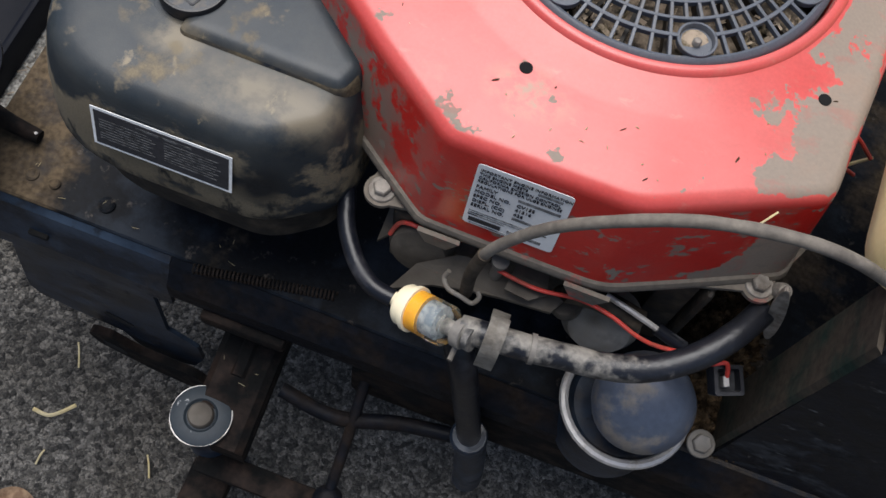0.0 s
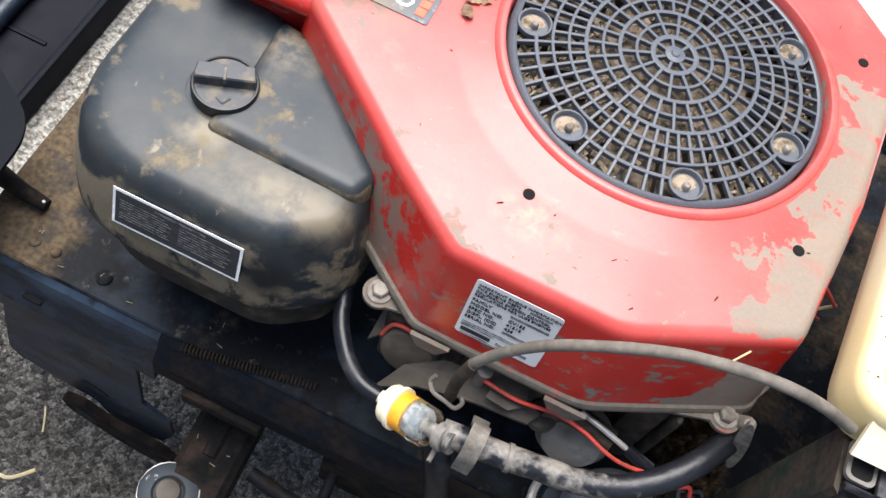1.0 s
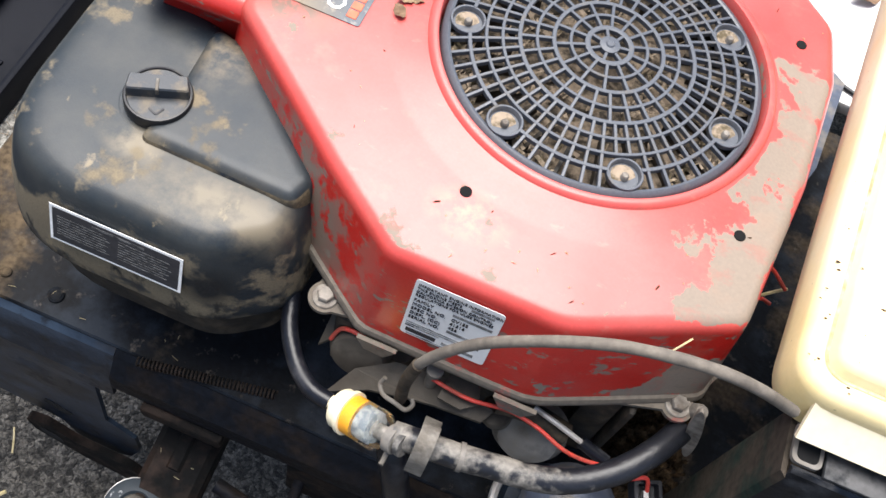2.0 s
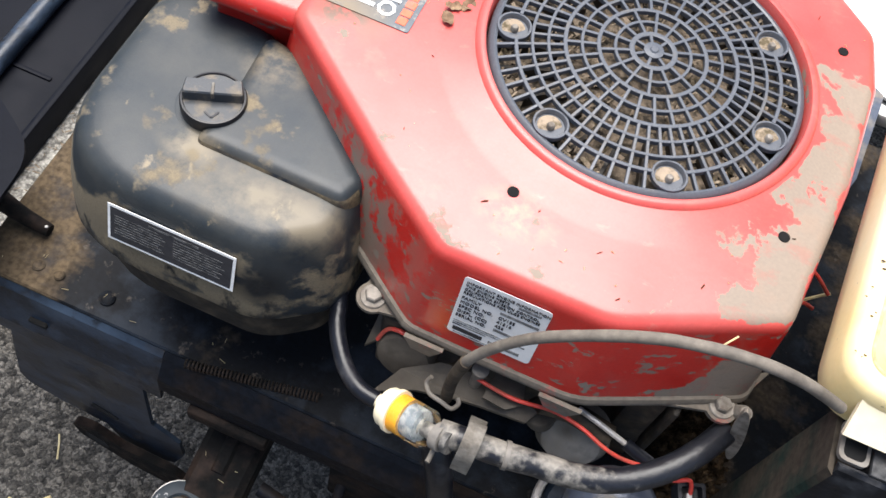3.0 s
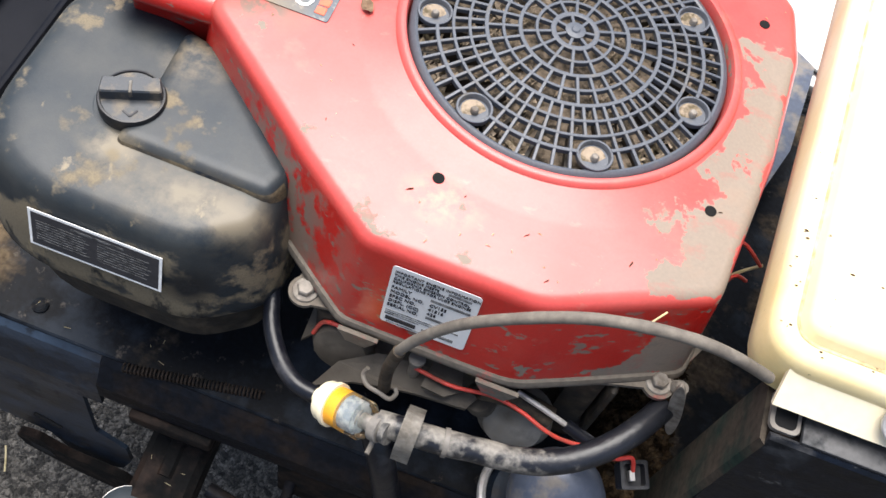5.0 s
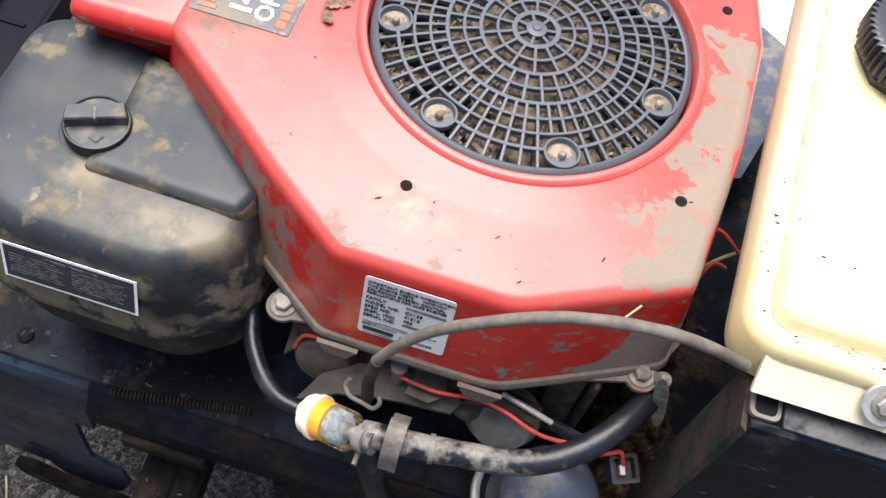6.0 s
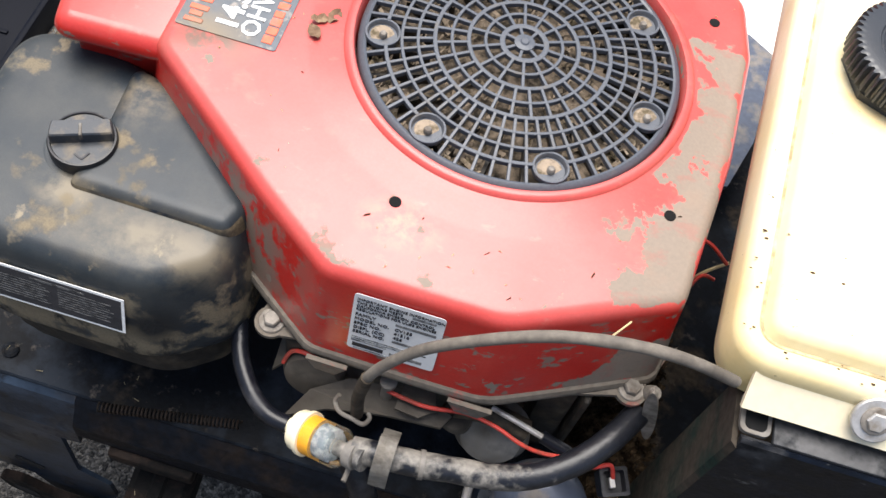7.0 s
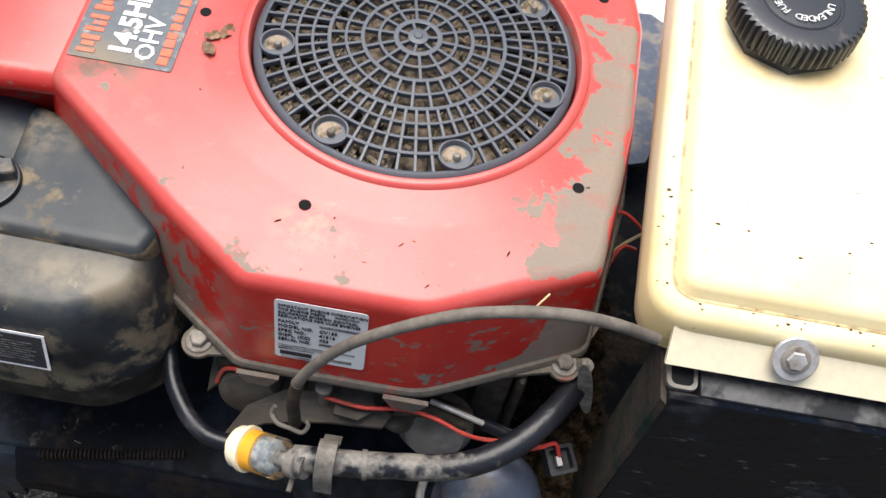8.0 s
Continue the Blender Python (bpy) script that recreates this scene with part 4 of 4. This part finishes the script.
hose = thing("fuel_hose", "black rubber fuel hose turning grey with dust", "hose")
HP = [(-0.0286, -0.2441, 0.5100), (-0.0084, -0.2433, 0.5120), (0.0129, -0.2416, 0.5120), (0.0332, -0.2387, 0.5120), (0.0586, -0.2353, 0.5120), (0.0834, -0.2272, 0.5140), (0.1057, -0.2119, 0.5180), (0.1229, -0.1919, 0.5200), (0.1366, -0.1690, 0.5150)]
part("length", tube(HP, 0.0082, 16, wob=0.05), M_HOSE, hose)
part("band", tube([HP[2], tuple(Vector(HP[2]).lerp(Vector(HP[3]), 0.15))], 0.0092, 16, 2), M_ALU, hose)
hose2 = thing("fuel_hose", "shiny black rubber hose from filter upwards", "hose")
part("length", tube([(-0.0727, -0.2351, 0.4900), (-0.0868, -0.2320, 0.4890), (-0.1003, -0.2226, 0.4880), (-0.1118, -0.2092, 0.4900), (-0.1186, -0.1975, 0.4920), (-0.1228, -0.1855, 0.4950), (-0.1290, -0.1720, 0.5030), (-0.1350, -0.1600, 0.5100)], 0.0057, 14), M_RUBBER, hose2)
strap = thing("hose_strap", "grey steel strap holding the hose", "strap")
SP = Vector(HP[1])
prof = [(0.0, 0.022, -0.016), (0.0, 0.0105, -0.003), (0, 0.009, 0.007), (0, 0.003, 0.0125), (0, -0.005, 0.0115), (0, -0.0105, 0.004), (0, -0.0115, -0.006), (0, -0.0125, -0.017)]
rings = []
for a in smooth_path([SP + Vector(p) for p in prof], 6):
    rings.append([a + Vector((dx, 0, 0)) + (a - SP).normalized() * dn for dx, dn in ((-0.0056, 0), (0.0056, 0), (0.0056, 0.002), (-0.0056, 0.002))])
part("band", loft(rings), M_STRAP, strap, smooth=False)
cable = thing("grey_hose", "thin dusty grey hose arching across the shroud", "hose")
CABLE = [(-0.0331, -0.2195, 0.5030), (-0.0336, -0.2195, 0.5344), (-0.0299, -0.2190, 0.5648), (-0.0193, -0.2170, 0.5902), (-0.0021, -0.2150, 0.6172), (0.0230, -0.2130, 0.6417), (0.0501, -0.2100, 0.6596), (0.0735, -0.2070, 0.6666), (0.1010, -0.2040, 0.6689), (0.1269, -0.2000, 0.6615), (0.1566, -0.1900, 0.6361)]
part("length", tube(CABLE, 0.0033, 12, wob=0.06), M_GREYHOSE, cable)
part("end_sleeve", tube([CABLE[0], CABLE[1], CABLE[2]], 0.0041, 12), M_PRIMDARK, cable)
clipw = thing("spring_clip", "bent wire spring clip on the grey hose", "clip")
CP = Vector((-0.0335, -0.2185, 0.505))
part("wire", tube([CP + Vector(p) for p in ((-0.013, 0.004, 0.008), (-0.0145, 0.001, 0.003), (-0.010, -0.004, 0.001), (-0.001, -0.006, 0.001), (0.006, -0.007, 0.0), (0.009, -0.003, 0.002), (0.007, 0.0, 0.003))], 0.0015, 8), M_ALU, clipw)

# ---- air cleaner ----
air = thing("air_cleaner", "black plastic air cleaner cover with dried mud", "air cleaner")
AO = [(-0.321, -0.2145), (-0.166, -0.2150), (-0.1265, -0.185), (-0.1255, -0.142), (-0.207, -0.066), (-0.252, -0.047), (-0.321, -0.048)]
AR = [0.088, 0.055, 0.03, 0.018, 0.03, 0.03, 0.045]
AT = 0.576
cover = pillow(AO, AR, [(-0.0055, 0.492), (-0.0068, 0.4965), (-0.0062, 0.505), (-0.0040, 0.530), (-0.0004, 0.550), (0.0022, AT - 0.016), (0.0042, AT - 0.010), (0.0068, AT - 0.0055), (0.0105, AT - 0.0022), (0.0150, AT - 0.0006), (0.020, AT), (0.027, AT + 0.0005)], 12)
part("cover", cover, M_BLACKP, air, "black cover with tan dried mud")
PL = [(-0.2320, -0.1605), (-0.1370, -0.1615), (-0.1320, -0.1445), (-0.2045, -0.0775), (-0.2310, -0.0715), (-0.2285, -0.1160)]
panel = part("raised_panel", pillow(PL, [0.003, 0.007, 0.008, 0.010, 0.005, 0.012], [(-0.0045, AT - 0.010), (-0.0036, AT - 0.001), (-0.0022, AT + 0.0030), (0.0002, AT + 0.0054), (0.0035, AT + 0.0066), (0.008, AT + 0.0068)]), M_BLACKP, air)
panel.data.materials.append(M_DUSTP)
for f in panel.data.polygons:
    if f.center.z < AT + 0.0030 and f.center.y < -0.150:
        f.material_index = 1
KC = (-0.2375, -0.1345)
part("collar", lathe([(0.027, -0.004), (0.0255, 0.0003), (0.0235, 0.0006), (0.022, -0.001)], pose(*KC, AT), 40), M_BLACKP, air)
kn = part("knob", lathe([(0.0200, 0.0), (0.0208, 0.002), (0.0208, 0.0082), (0.0200, 0.0098), (0.0188, 0.0100), (0.0182, 0.0090)], pose(*KC, AT), 44), M_KNOB, air, "black turning knob")
part("knob_face", lathe([(0.0184, 0.0086), (0.0182, 0.0091), (0.010, 0.0091)], pose(*KC, AT), 40), M_KNOBTOP, kn, "dusty grey knob face")
KR = pose(*KC, AT, 0, 0, 23)
part("grip", loft([[(*(KR @ Vector((x, y, z))),) for x, y in rounded([(-w, 0.0035 - d), (w, 0.0035 - d), (w * 0.93, 0.0035 + d), (-w * 0.93, 0.0035 + d)], 0.0015, 3)] for w, d, z in ((0.0188, 0.0062, 0.008), (0.0186, 0.0058, 0.0158), (0.0178, 0.0050, 0.0168))]), M_KNOBTOP, kn, smooth=False)
part("pointer", box((-0.0010, -0.0032, 0.0120), (0.0010, 0.0060, 0.0173), 0.0004, 1, KR), M_STRAP, kn)
for s in (-1, 1):
    part("arrow_mark", box((-0.0006, 0, 0.0090), (0.0006, 0.0060, 0.0096), 0, 1, KR @ pose(0, -0.0150, 0, 0, 0, 45 * s)), M_INK, kn, smooth=False)
part("base", pillow(AO, AR, [(0.006, 0.44), (0.006, 0.493)]), M_BLOCK, air)
warn = thing("warning_label", "black warning label with a white border", "label")
WL = axes((-0.2665, -0.2226, 0.5270), (1, 0.0, 0), (0, 0.0078, 0.030))
WW, WH = 0.0865, 0.031
part("border", box((0, 0, -0.0004), (WW, WH, 0.0001), 0.00004, 1, WL), M_BORDER, warn, "white border", False)
part("field", box((0.0019, 0.0019, 0), (WW - 0.0019, WH - 0.0019, 0.0004), 0.0001, 1, WL), M_INK, warn, "black field", False)
part("text_bar", box((0.028, WH - 0.0058, 0.0004), (0.062, WH - 0.0042, 0.0006), 0, 1, WL), M_FINEPRINT, warn, smooth=False)
for col in range(2):
    for i in range(8):
        x0 = 0.005 + 0.040 * col
        part("text_bar", box((x0, WH - 0.0088 - i * 0.0022, 0.0004), (x0 + 0.030 + 0.006 * ((i * 7 + col * 3) % 5) / 5, WH - 0.0080 - i * 0.0022, 0.0006), 0, 1, WL), M_FINEPRINT, warn, smooth=False)

# ---- fuel tank ----
tank = thing("fuel_tank", "yellowed white plastic fuel tank", "fuel tank")
TO = [(0.1475, -0.183), (0.40, -0.184), (0.40, 0.24), (0.168, 0.24)]
TR = [0.027, 0.03, 0.03, 0.03]
TT = 0.660
part("body", pillow(TO, TR, [(0.006, 0.6055), (0.001, 0.612), (0.0, 0.625), (0.0, TT - 0.020), (0.0010, TT - 0.0150), (0.0035, TT - 0.0118), (0.0070, TT - 0.0104), (0.0112, TT - 0.0100), (0.0128, TT - 0.0104), (0.0138, TT - 0.0092), (0.0150, TT - 0.0050), (0.0172, TT - 0.0020), (0.021, TT - 0.0004), (0.026, TT)]), M_TANK, tank)
part("seam", loft([[(*p, z) for p in rounded(shrink(TO, d), [max(r - d, 0.002) for r in TR], 8)] for d, z in ((0.0116, TT - 0.0096), (0.0133, TT - 0.0094))], False, False), M_SEAM, tank, "thin line of brown dirt in the seam")
fl = [(-0.170, 0.6465), (-0.172, 0.6495), (-0.1965, 0.6225), (-0.1940, 0.6200)]
part("mounting_flange", loft([[(x, y, z) for y, z in fl] for x in (0.1655, 0.1675, 0.28, 0.40)]), M_CREAM, tank, "cream plastic mounting flange", False)
hexbolt("bolt", (0.2300, -0.1890, 0.6384), (0, -0.74, 0.67), 0.0056, 0.0036, tank, 0.0125, M_STEEL)
part("bolt_collar", lathe([(0.0078, 0.0010), (0.0078, 0.0022), (0.0066, 0.0030), (0.0055, 0.0030)], Matrix.Translation((0.2300, -0.1890, 0.6384)) @ Vector((0, -0.74, 0.67)).to_track_quat('Z', 'Y').to_matrix().to_4x4(), 28), M_BOLT, tank)
cap = part("fuel_cap", lathe([(0.0385, 0), (0.0385, 0.006), (0.034, 0.008)], pose(0.2255, 0.030, TT - 0.001), 8), M_CAP, tank, "black ribbed fuel cap with white lettering")
CX, CY = 0.2255, 0.030
N = 50
rings = []
for z, r0, dr in ((0.0, 0.0365, 0.0), (0.002, 0.0380, 0.0006), (0.005, 0.0400, 0.0015), (0.0190, 0.0397, 0.0017), (0.0206, 0.0390, 0.0015), (0.0209, 0.0370, 0.0), (0.0214, 0.0350, 0.0), (0.0215, 0.0265, 0.0), (0.0205, 0.0255, 0.0), (0.0205, 0.0245, 0.0), (0.0215, 0.0235, 0.0), (0.0225, 0.015, 0.0)):
    rings.append([(CX + (r0 + (dr if i % 4 in (0, 1) else -dr)) * math.cos(2 * math.pi * i / (4 * N)), CY + (r0 + (dr if i % 4 in (0, 1) else -dr)) * math.sin(2 * math.pi * i / (4 * N)), TT + 0.004 + z) for i in range(4 * N)])
part("lid", loft(rings), M_CAP, cap)
for i, ch in enumerate("UNLEADED FUEL"):
    if ch != " ":
        part("letter", text_bm(ch, 0.0068, pose(CX, CY, TT + 0.0268, 0, 0, -102 - i * 12.8) @ pose(0, 0.0150, 0), 0.0004, 'CENTER'), M_WHITEINK, cap, smooth=False)

# dash support below the tank
dash = thing("dash_support", "scuffed black steel panel below the fuel tank", "panel")
part("face", loft([[(x, y, z) for y, z in ((-0.2085, 0.6125), (-0.2105, 0.6105), (-0.216, 0.36), (-0.213, 0.36), (-0.209, 0.606), (-0.205, 0.609))] for x in (0.1715, 0.40, 0.62)]), M_DASH, dash, "scuffed black steel face", False)
part("ledge", box((0.188, -0.2070, 0.6095), (0.62, -0.190, 0.6135), 0.001), M_LEDGE, dash, "scuffed ledge")
part("side_return", loft([[(x, y, z) for x, y in ((0.1680, -0.2090), (0.1712, -0.2125), (0.1712, -0.17), (0.1680, -0.17))] for z in (0.362, 0.606)]), M_EDGE, dash, "dusty folded edge", False)
part("shelf", box((0.187, -0.18, 0.601), (0.62, 0.26, 0.605), 0.001), M_FRAME, dash)
part("hook_tab", loft([[(x, y, z) for x, y in rounded([(0.1695, -0.2045), (0.1865, -0.2045), (0.1865, -0.180), (0.1695, -0.180)], 0.005, 5)] for z in (0.6095, 0.6125)]), M_ALU, dash, "slotted steel tab", False)
part("hook_hole", loft([[(x, y, z) for x, y in rounded([(0.1720, -0.2022), (0.1842, -0.2022), (0.1842, -0.181), (0.1720, -0.181)], 0.004, 5)] for z in (0.6120, 0.6130)]), M_HOLE, dash, "dark slot", False)

# dirt and debris on the plate behind the engine
deb = bmesh.new()
rnd = random.Random(8)
for i in range(2600):
    x, y = rnd.uniform(0.12, 0.186), rnd.uniform(-0.215, 0.12)
    o = Vector((x, y, 0.361 + rnd.uniform(0, 0.006)))
    d = Vector((rnd.uniform(-1, 1), rnd.uniform(-1, 1), rnd.uniform(-0.3, 0.3))).normalized() * rnd.uniform(0.002, 0.007)
    s = d.orthogonal().normalized() * rnd.uniform(0.0006, 0.003)
    deb.faces.new([deb.verts.new(o + q) for q in (-d - s, d - s * 0.4, d + s, -d + s * 0.5)])
tagged(part("leaf_litter", deb, M_LITTER, None, smooth=False), "brown leaf litter and dirt on the mower plate", "debris", kind="stuff")

# pale needles on the frame and axle, and dirt specks along the tank's lip
rnd = random.Random(21)
nd = bmesh.new()
for i in range(12):
    if i % 4:
        o = Vector((rnd.uniform(-0.40, -0.16), rnd.uniform(-0.215, -0.190), 0.3612))
    else:
        o = Vector((rnd.uniform(-0.208, -0.168), rnd.uniform(-0.275, -0.245), 0.2560))
    a, L_ = rnd.uniform(0, math.pi), rnd.uniform(0.0015, 0.006)
    d = Vector((math.cos(a), math.sin(a), rnd.uniform(0, 0.3))) * L_
    q = Vector((-d.y, d.x, 0)).normalized() * 0.00022
    vv = [nd.verts.new(o + k) for k in (-q, q, d + q * 0.5, d - q * 0.5, Vector((0, 0, 0.0006)))]
    for f in ((0, 1, 4), (1, 2, 4), (2, 3, 4), (3, 0, 4)):
        nd.faces.new([vv[k] for k in f])
tagged(part("pale_needles", nd, M_STRAW, None, smooth=False), "pale dry needles scattered on the mower frame", "debris", kind="stuff")
tk = bmesh.new()
for i in range(44):
    u = rnd.random()
    if i % 2:
        o = Vector((rnd.uniform(0.165, 0.33), -0.1775 + 0.010 * u, TT - 0.0098))
    elif i % 4:
        o = Vector((0.152 + 0.008 * u, -0.170 + 0.10 * rnd.random() ** 2, TT - 0.0098))
    else:
        o = Vector((rnd.uniform(0.172, 0.28), -0.158 + 0.06 * rnd.random() ** 2, TT + 0.0002))
    r = rnd.uniform(0.0004, 0.0013)
    turn = rnd.uniform(0, 6.283)
    vv = [tk.verts.new(o + Vector((r * (1 + 0.8 * (k == 0)) * math.cos(turn + k * 1.2566), r * 0.6 * math.sin(turn + k * 1.2566), 0))) for k in range(5)] + [tk.verts.new(o + Vector((0, 0, r * 0.5)))]
    for k in range(5):
        tk.faces.new((vv[k], vv[(k + 1) % 5], vv[5]))
tagged(part("dirt_specks", tk, M_LEAFD, None, smooth=False), "dark dirt specks on the yellowed fuel tank", "debris", kind="stuff")

# dry stalks and leaf bits
for pts, r, lab in (
        ([(0.0895, -0.1795, 0.6165), (0.0950, -0.1730, 0.6205), (0.1005, -0.1658, 0.6215)], 0.0006, "pale straw stalk on the grey hose"),
        ([(-0.415, -0.318, 0.004), (-0.395, -0.318, 0.006), (-0.375, -0.300, 0.010)], 0.0022, "pale straw stalk on the asphalt"),
        ([(0.149, -0.065, 0.505), (0.163, -0.055, 0.520), (0.178, -0.045, 0.525)], 0.0012, "pale stalk in the gap by the tank")):
    st = thing("straw_stalk", lab, "straw")
    part("stalk", tube(pts, r, 6), M_STRAW, st)
rnd = random.Random(2)
for x, y, turn in ((-0.1265, -0.020, 20), (-0.119, -0.015, 70), (-0.1275, -0.031, 130)):
    lf = thing("leaf_bit", "crumbled brown leaf bit on the red shroud", "leaf", group="leaf bits")
    rows_ = []
    for k in range(7):
        u = k / 6
        w_ = 0.0035 * math.sin(math.pi * (0.12 + 0.8 * u)) * rnd.uniform(0.6, 1.3)
        h_ = 0.0006 + 0.0030 * abs(math.sin(u * 5 + turn)) * rnd.uniform(0.5, 1)
        rows_.append([((u - 0.5) * 0.013, -w_, h_ + rnd.uniform(0, 0.002)), ((u - 0.5) * 0.013, 0, h_ + 0.0006), ((u - 0.5) * 0.013, w_, h_ + rnd.uniform(0, 0.0025)), ((u - 0.5) * 0.013, 0, h_ - 0.0006)])
    b = loft(rows_)
    b.transform(pose(x, y, ZT + 0.0006, 0, 0, turn))
    part("blade", b, M_LEAF, lf, smooth=False)
# crumbs and specks on the shroud top
for name, label, material, count, seed, size in (("dirt_crumbs", "brown dirt crumbs scattered on the red shroud", M_LEAFD, 24, 5, 0.0016), ("pale_specks", "pale chaff specks scattered on the red shroud", M_STRAW, 34, 6, 0.0011)):
    sp_ = bmesh.new()
    rnd = random.Random(seed)
    n_ = 0
    while n_ < count:
        a, r = rnd.uniform(0, 6.283), rnd.uniform(0.138, 0.2)
        if r > ROUT(a) - 0.012:
            continue
        n_ += 1
        o = Vector((r * math.cos(a), r * math.sin(a), ZT + 0.0004))
        L_, W_ = size * rnd.uniform(0.4, 1.6), size * rnd.uniform(0.15, 0.4)
        m_ = Matrix.Translation(o) @ pose(0, 0, 0, 0, 0, rnd.uniform(0, 360))
        vv = [sp_.verts.new(m_ @ Vector(q)) for q in ((-L_, -W_, 0), (L_ * 0.6, -W_ * 0.6, 0), (L_, W_, 0.0), (-L_ * 0.7, W_, 0), (0, 0, W_ * 2))]
        for q in ((0, 1, 4), (1, 2, 4), (2, 3, 4), (3, 0, 4)):
            sp_.faces.new([vv[z] for z in q])
    tagged(part(name, sp_, material, None, smooth=False), label, "debris", kind="stuff")

# ---- tilted hood in front ----
hood = thing("mower_hood", "black plastic hood tipped forward off the engine", "hood")
part("inner_panel", box((-0.965, -0.12, 0.018), (-0.628, 0.80, 0.040), 0.006), M_HOOD, hood)
part("rim", box((-0.630, -0.12, 0.018), (-0.620, 0.80, 0.062), 0.003), M_HOOD, hood)
part("stiffener_bar", tube([(-0.718, -0.10, 0.052), (-0.718, 0.30, 0.055), (-0.718, 0.70, 0.055)], 0.013, 12), M_FRAME, hood)
for y in (-0.02, 0.14, 0.30, 0.46):
    part("rib", box((-0.915, y, 0.038), (-0.655, y + 0.006, 0.043), 0.001), M_HOOD, hood)
part("bracket_plate", loft([[(x, y, z) for x, y in rounded([(-0.60, -0.085), (-0.455, -0.108), (-0.388, -0.150), (-0.384, -0.225), (-0.376, -0.300), (-0.60, -0.30)], [0.01, 0.05, 0.05, 0.02, 0.02, 0.02])] for z in (0.440, 0.444)]), M_HOOD, hood, "rounded black bracket", False)
lever = thing("hood_latch", "dark oily steel latch tongue on the plate", "latch")
part("tongue", tube([(-0.47, -0.163, 0.372), (-0.428, -0.166, 0.372), (-0.404, -0.170, 0.371), (-0.377, -0.172, 0.368)], lambda t: 0.0100 - 0.0045 * t, 12), M_RUST, lever)
part("pin", lathe([(0.0022, 0), (0.0022, 0.003), (0.001, 0.004)], pose(-0.379, -0.172, 0.370), 10), M_STEEL, lever)

# ---- white panel beyond, added for an unidentified overexposed area ----
board = thing("white_panel", "white stand-in panel for a bright area behind the mower", "board")
part("panel", box((0.10, 0.27, 0.375), (1.2, 1.5, 0.39), 0.003), M_WHITE, board)
fend = thing("side_panel", "dusty blue-grey steel side panel", "panel")
part("sheet", loft([[(x, y, z) for x, y in rounded([(0.15, 0.302), (0.205, 0.307), (0.232, 0.288), (0.224, 0.178), (0.206, 0.12), (0.15, 0.10)], 0.004, 3)] for z in (0.391, 0.396)]), M_BLUECAN, fend, smooth=False)

# ---- scattered straw, leaves and clippings ----
rnd = random.Random(12)
for x, y, L_ in ((-0.385, -0.36, 0.008), (-0.40, -0.25, 0.014), (-0.28, -0.33, 0.012), (-0.05, -0.33, 0.012)):
    a = rnd.uniform(0, math.pi)
    st = thing("straw_stalk", "short pale straw stalk on the asphalt", "straw", group="straw on the asphalt")
    d = Vector((math.cos(a), math.sin(a), 0)) * L_
    c = Vector((x, y, 0.004))
    part("stalk", tube([c - d, c + Vector((0, 0.002, 0.002)), c + d], 0.0010, 6), M_STRAW, st)
lf = thing("dry_leaf", "curled brown dry leaf on the asphalt", "leaf")
rows_ = []
for k in range(9):
    u = k / 8
    w_ = 0.011 * math.sin(math.pi * (0.06 + 0.9 * u))
    rows_.append([((u - 0.5) * 0.04, -w_, 0.006 + 0.004 * math.sin(u * 7)), ((u - 0.5) * 0.04, 0, 0.003), ((u - 0.5) * 0.04, w_, 0.008 + 0.003 * math.cos(u * 5)), ((u - 0.5) * 0.04, 0, 0.0022)])
b = loft(rows_)
b.transform(pose(-0.388, -0.405, 0, 0, 0, 15))
part("blade", b, M_LEAF, lf, smooth=False)
lf = thing("dry_leaf", "torn brown dry leaf on the white panel", "leaf")
b = loft(rows_)
b.transform(pose(0.235, 0.415, 0.391, 0, 0, 40))
part("blade", b, M_LEAF, lf, smooth=False)
cb = thing("black_cable", "thin black cable lying across the white panel", "cable")
part("strand", tube([(0.150, 0.302, 0.392), (0.20, 0.298, 0.393), (0.24, 0.285, 0.393), (0.30, 0.268, 0.392)], 0.0022, 8), M_RUBBER, cb)
cl = bmesh.new()
for i in range(900):
    o = Vector((rnd.uniform(-0.66, -0.50), rnd.uniform(-0.05, 0.5), 0.0175 + rnd.uniform(0, 0.003)))
    d = Vector((rnd.uniform(-1, 1), rnd.uniform(-1, 1), rnd.uniform(-0.15, 0.15))).normalized() * rnd.uniform(0.002, 0.006)
    s = d.orthogonal().normalized() * rnd.uniform(0.0005, 0.0013)
    cl.faces.new([cl.verts.new(o + q) for q in (-d - s, d - s * 0.4, d + s, -d + s * 0.5)])
tagged(part("grass_clippings", cl, M_CLIP, None, smooth=False), "dry grass clippings on the pale pavement", "grass clippings", kind="stuff")
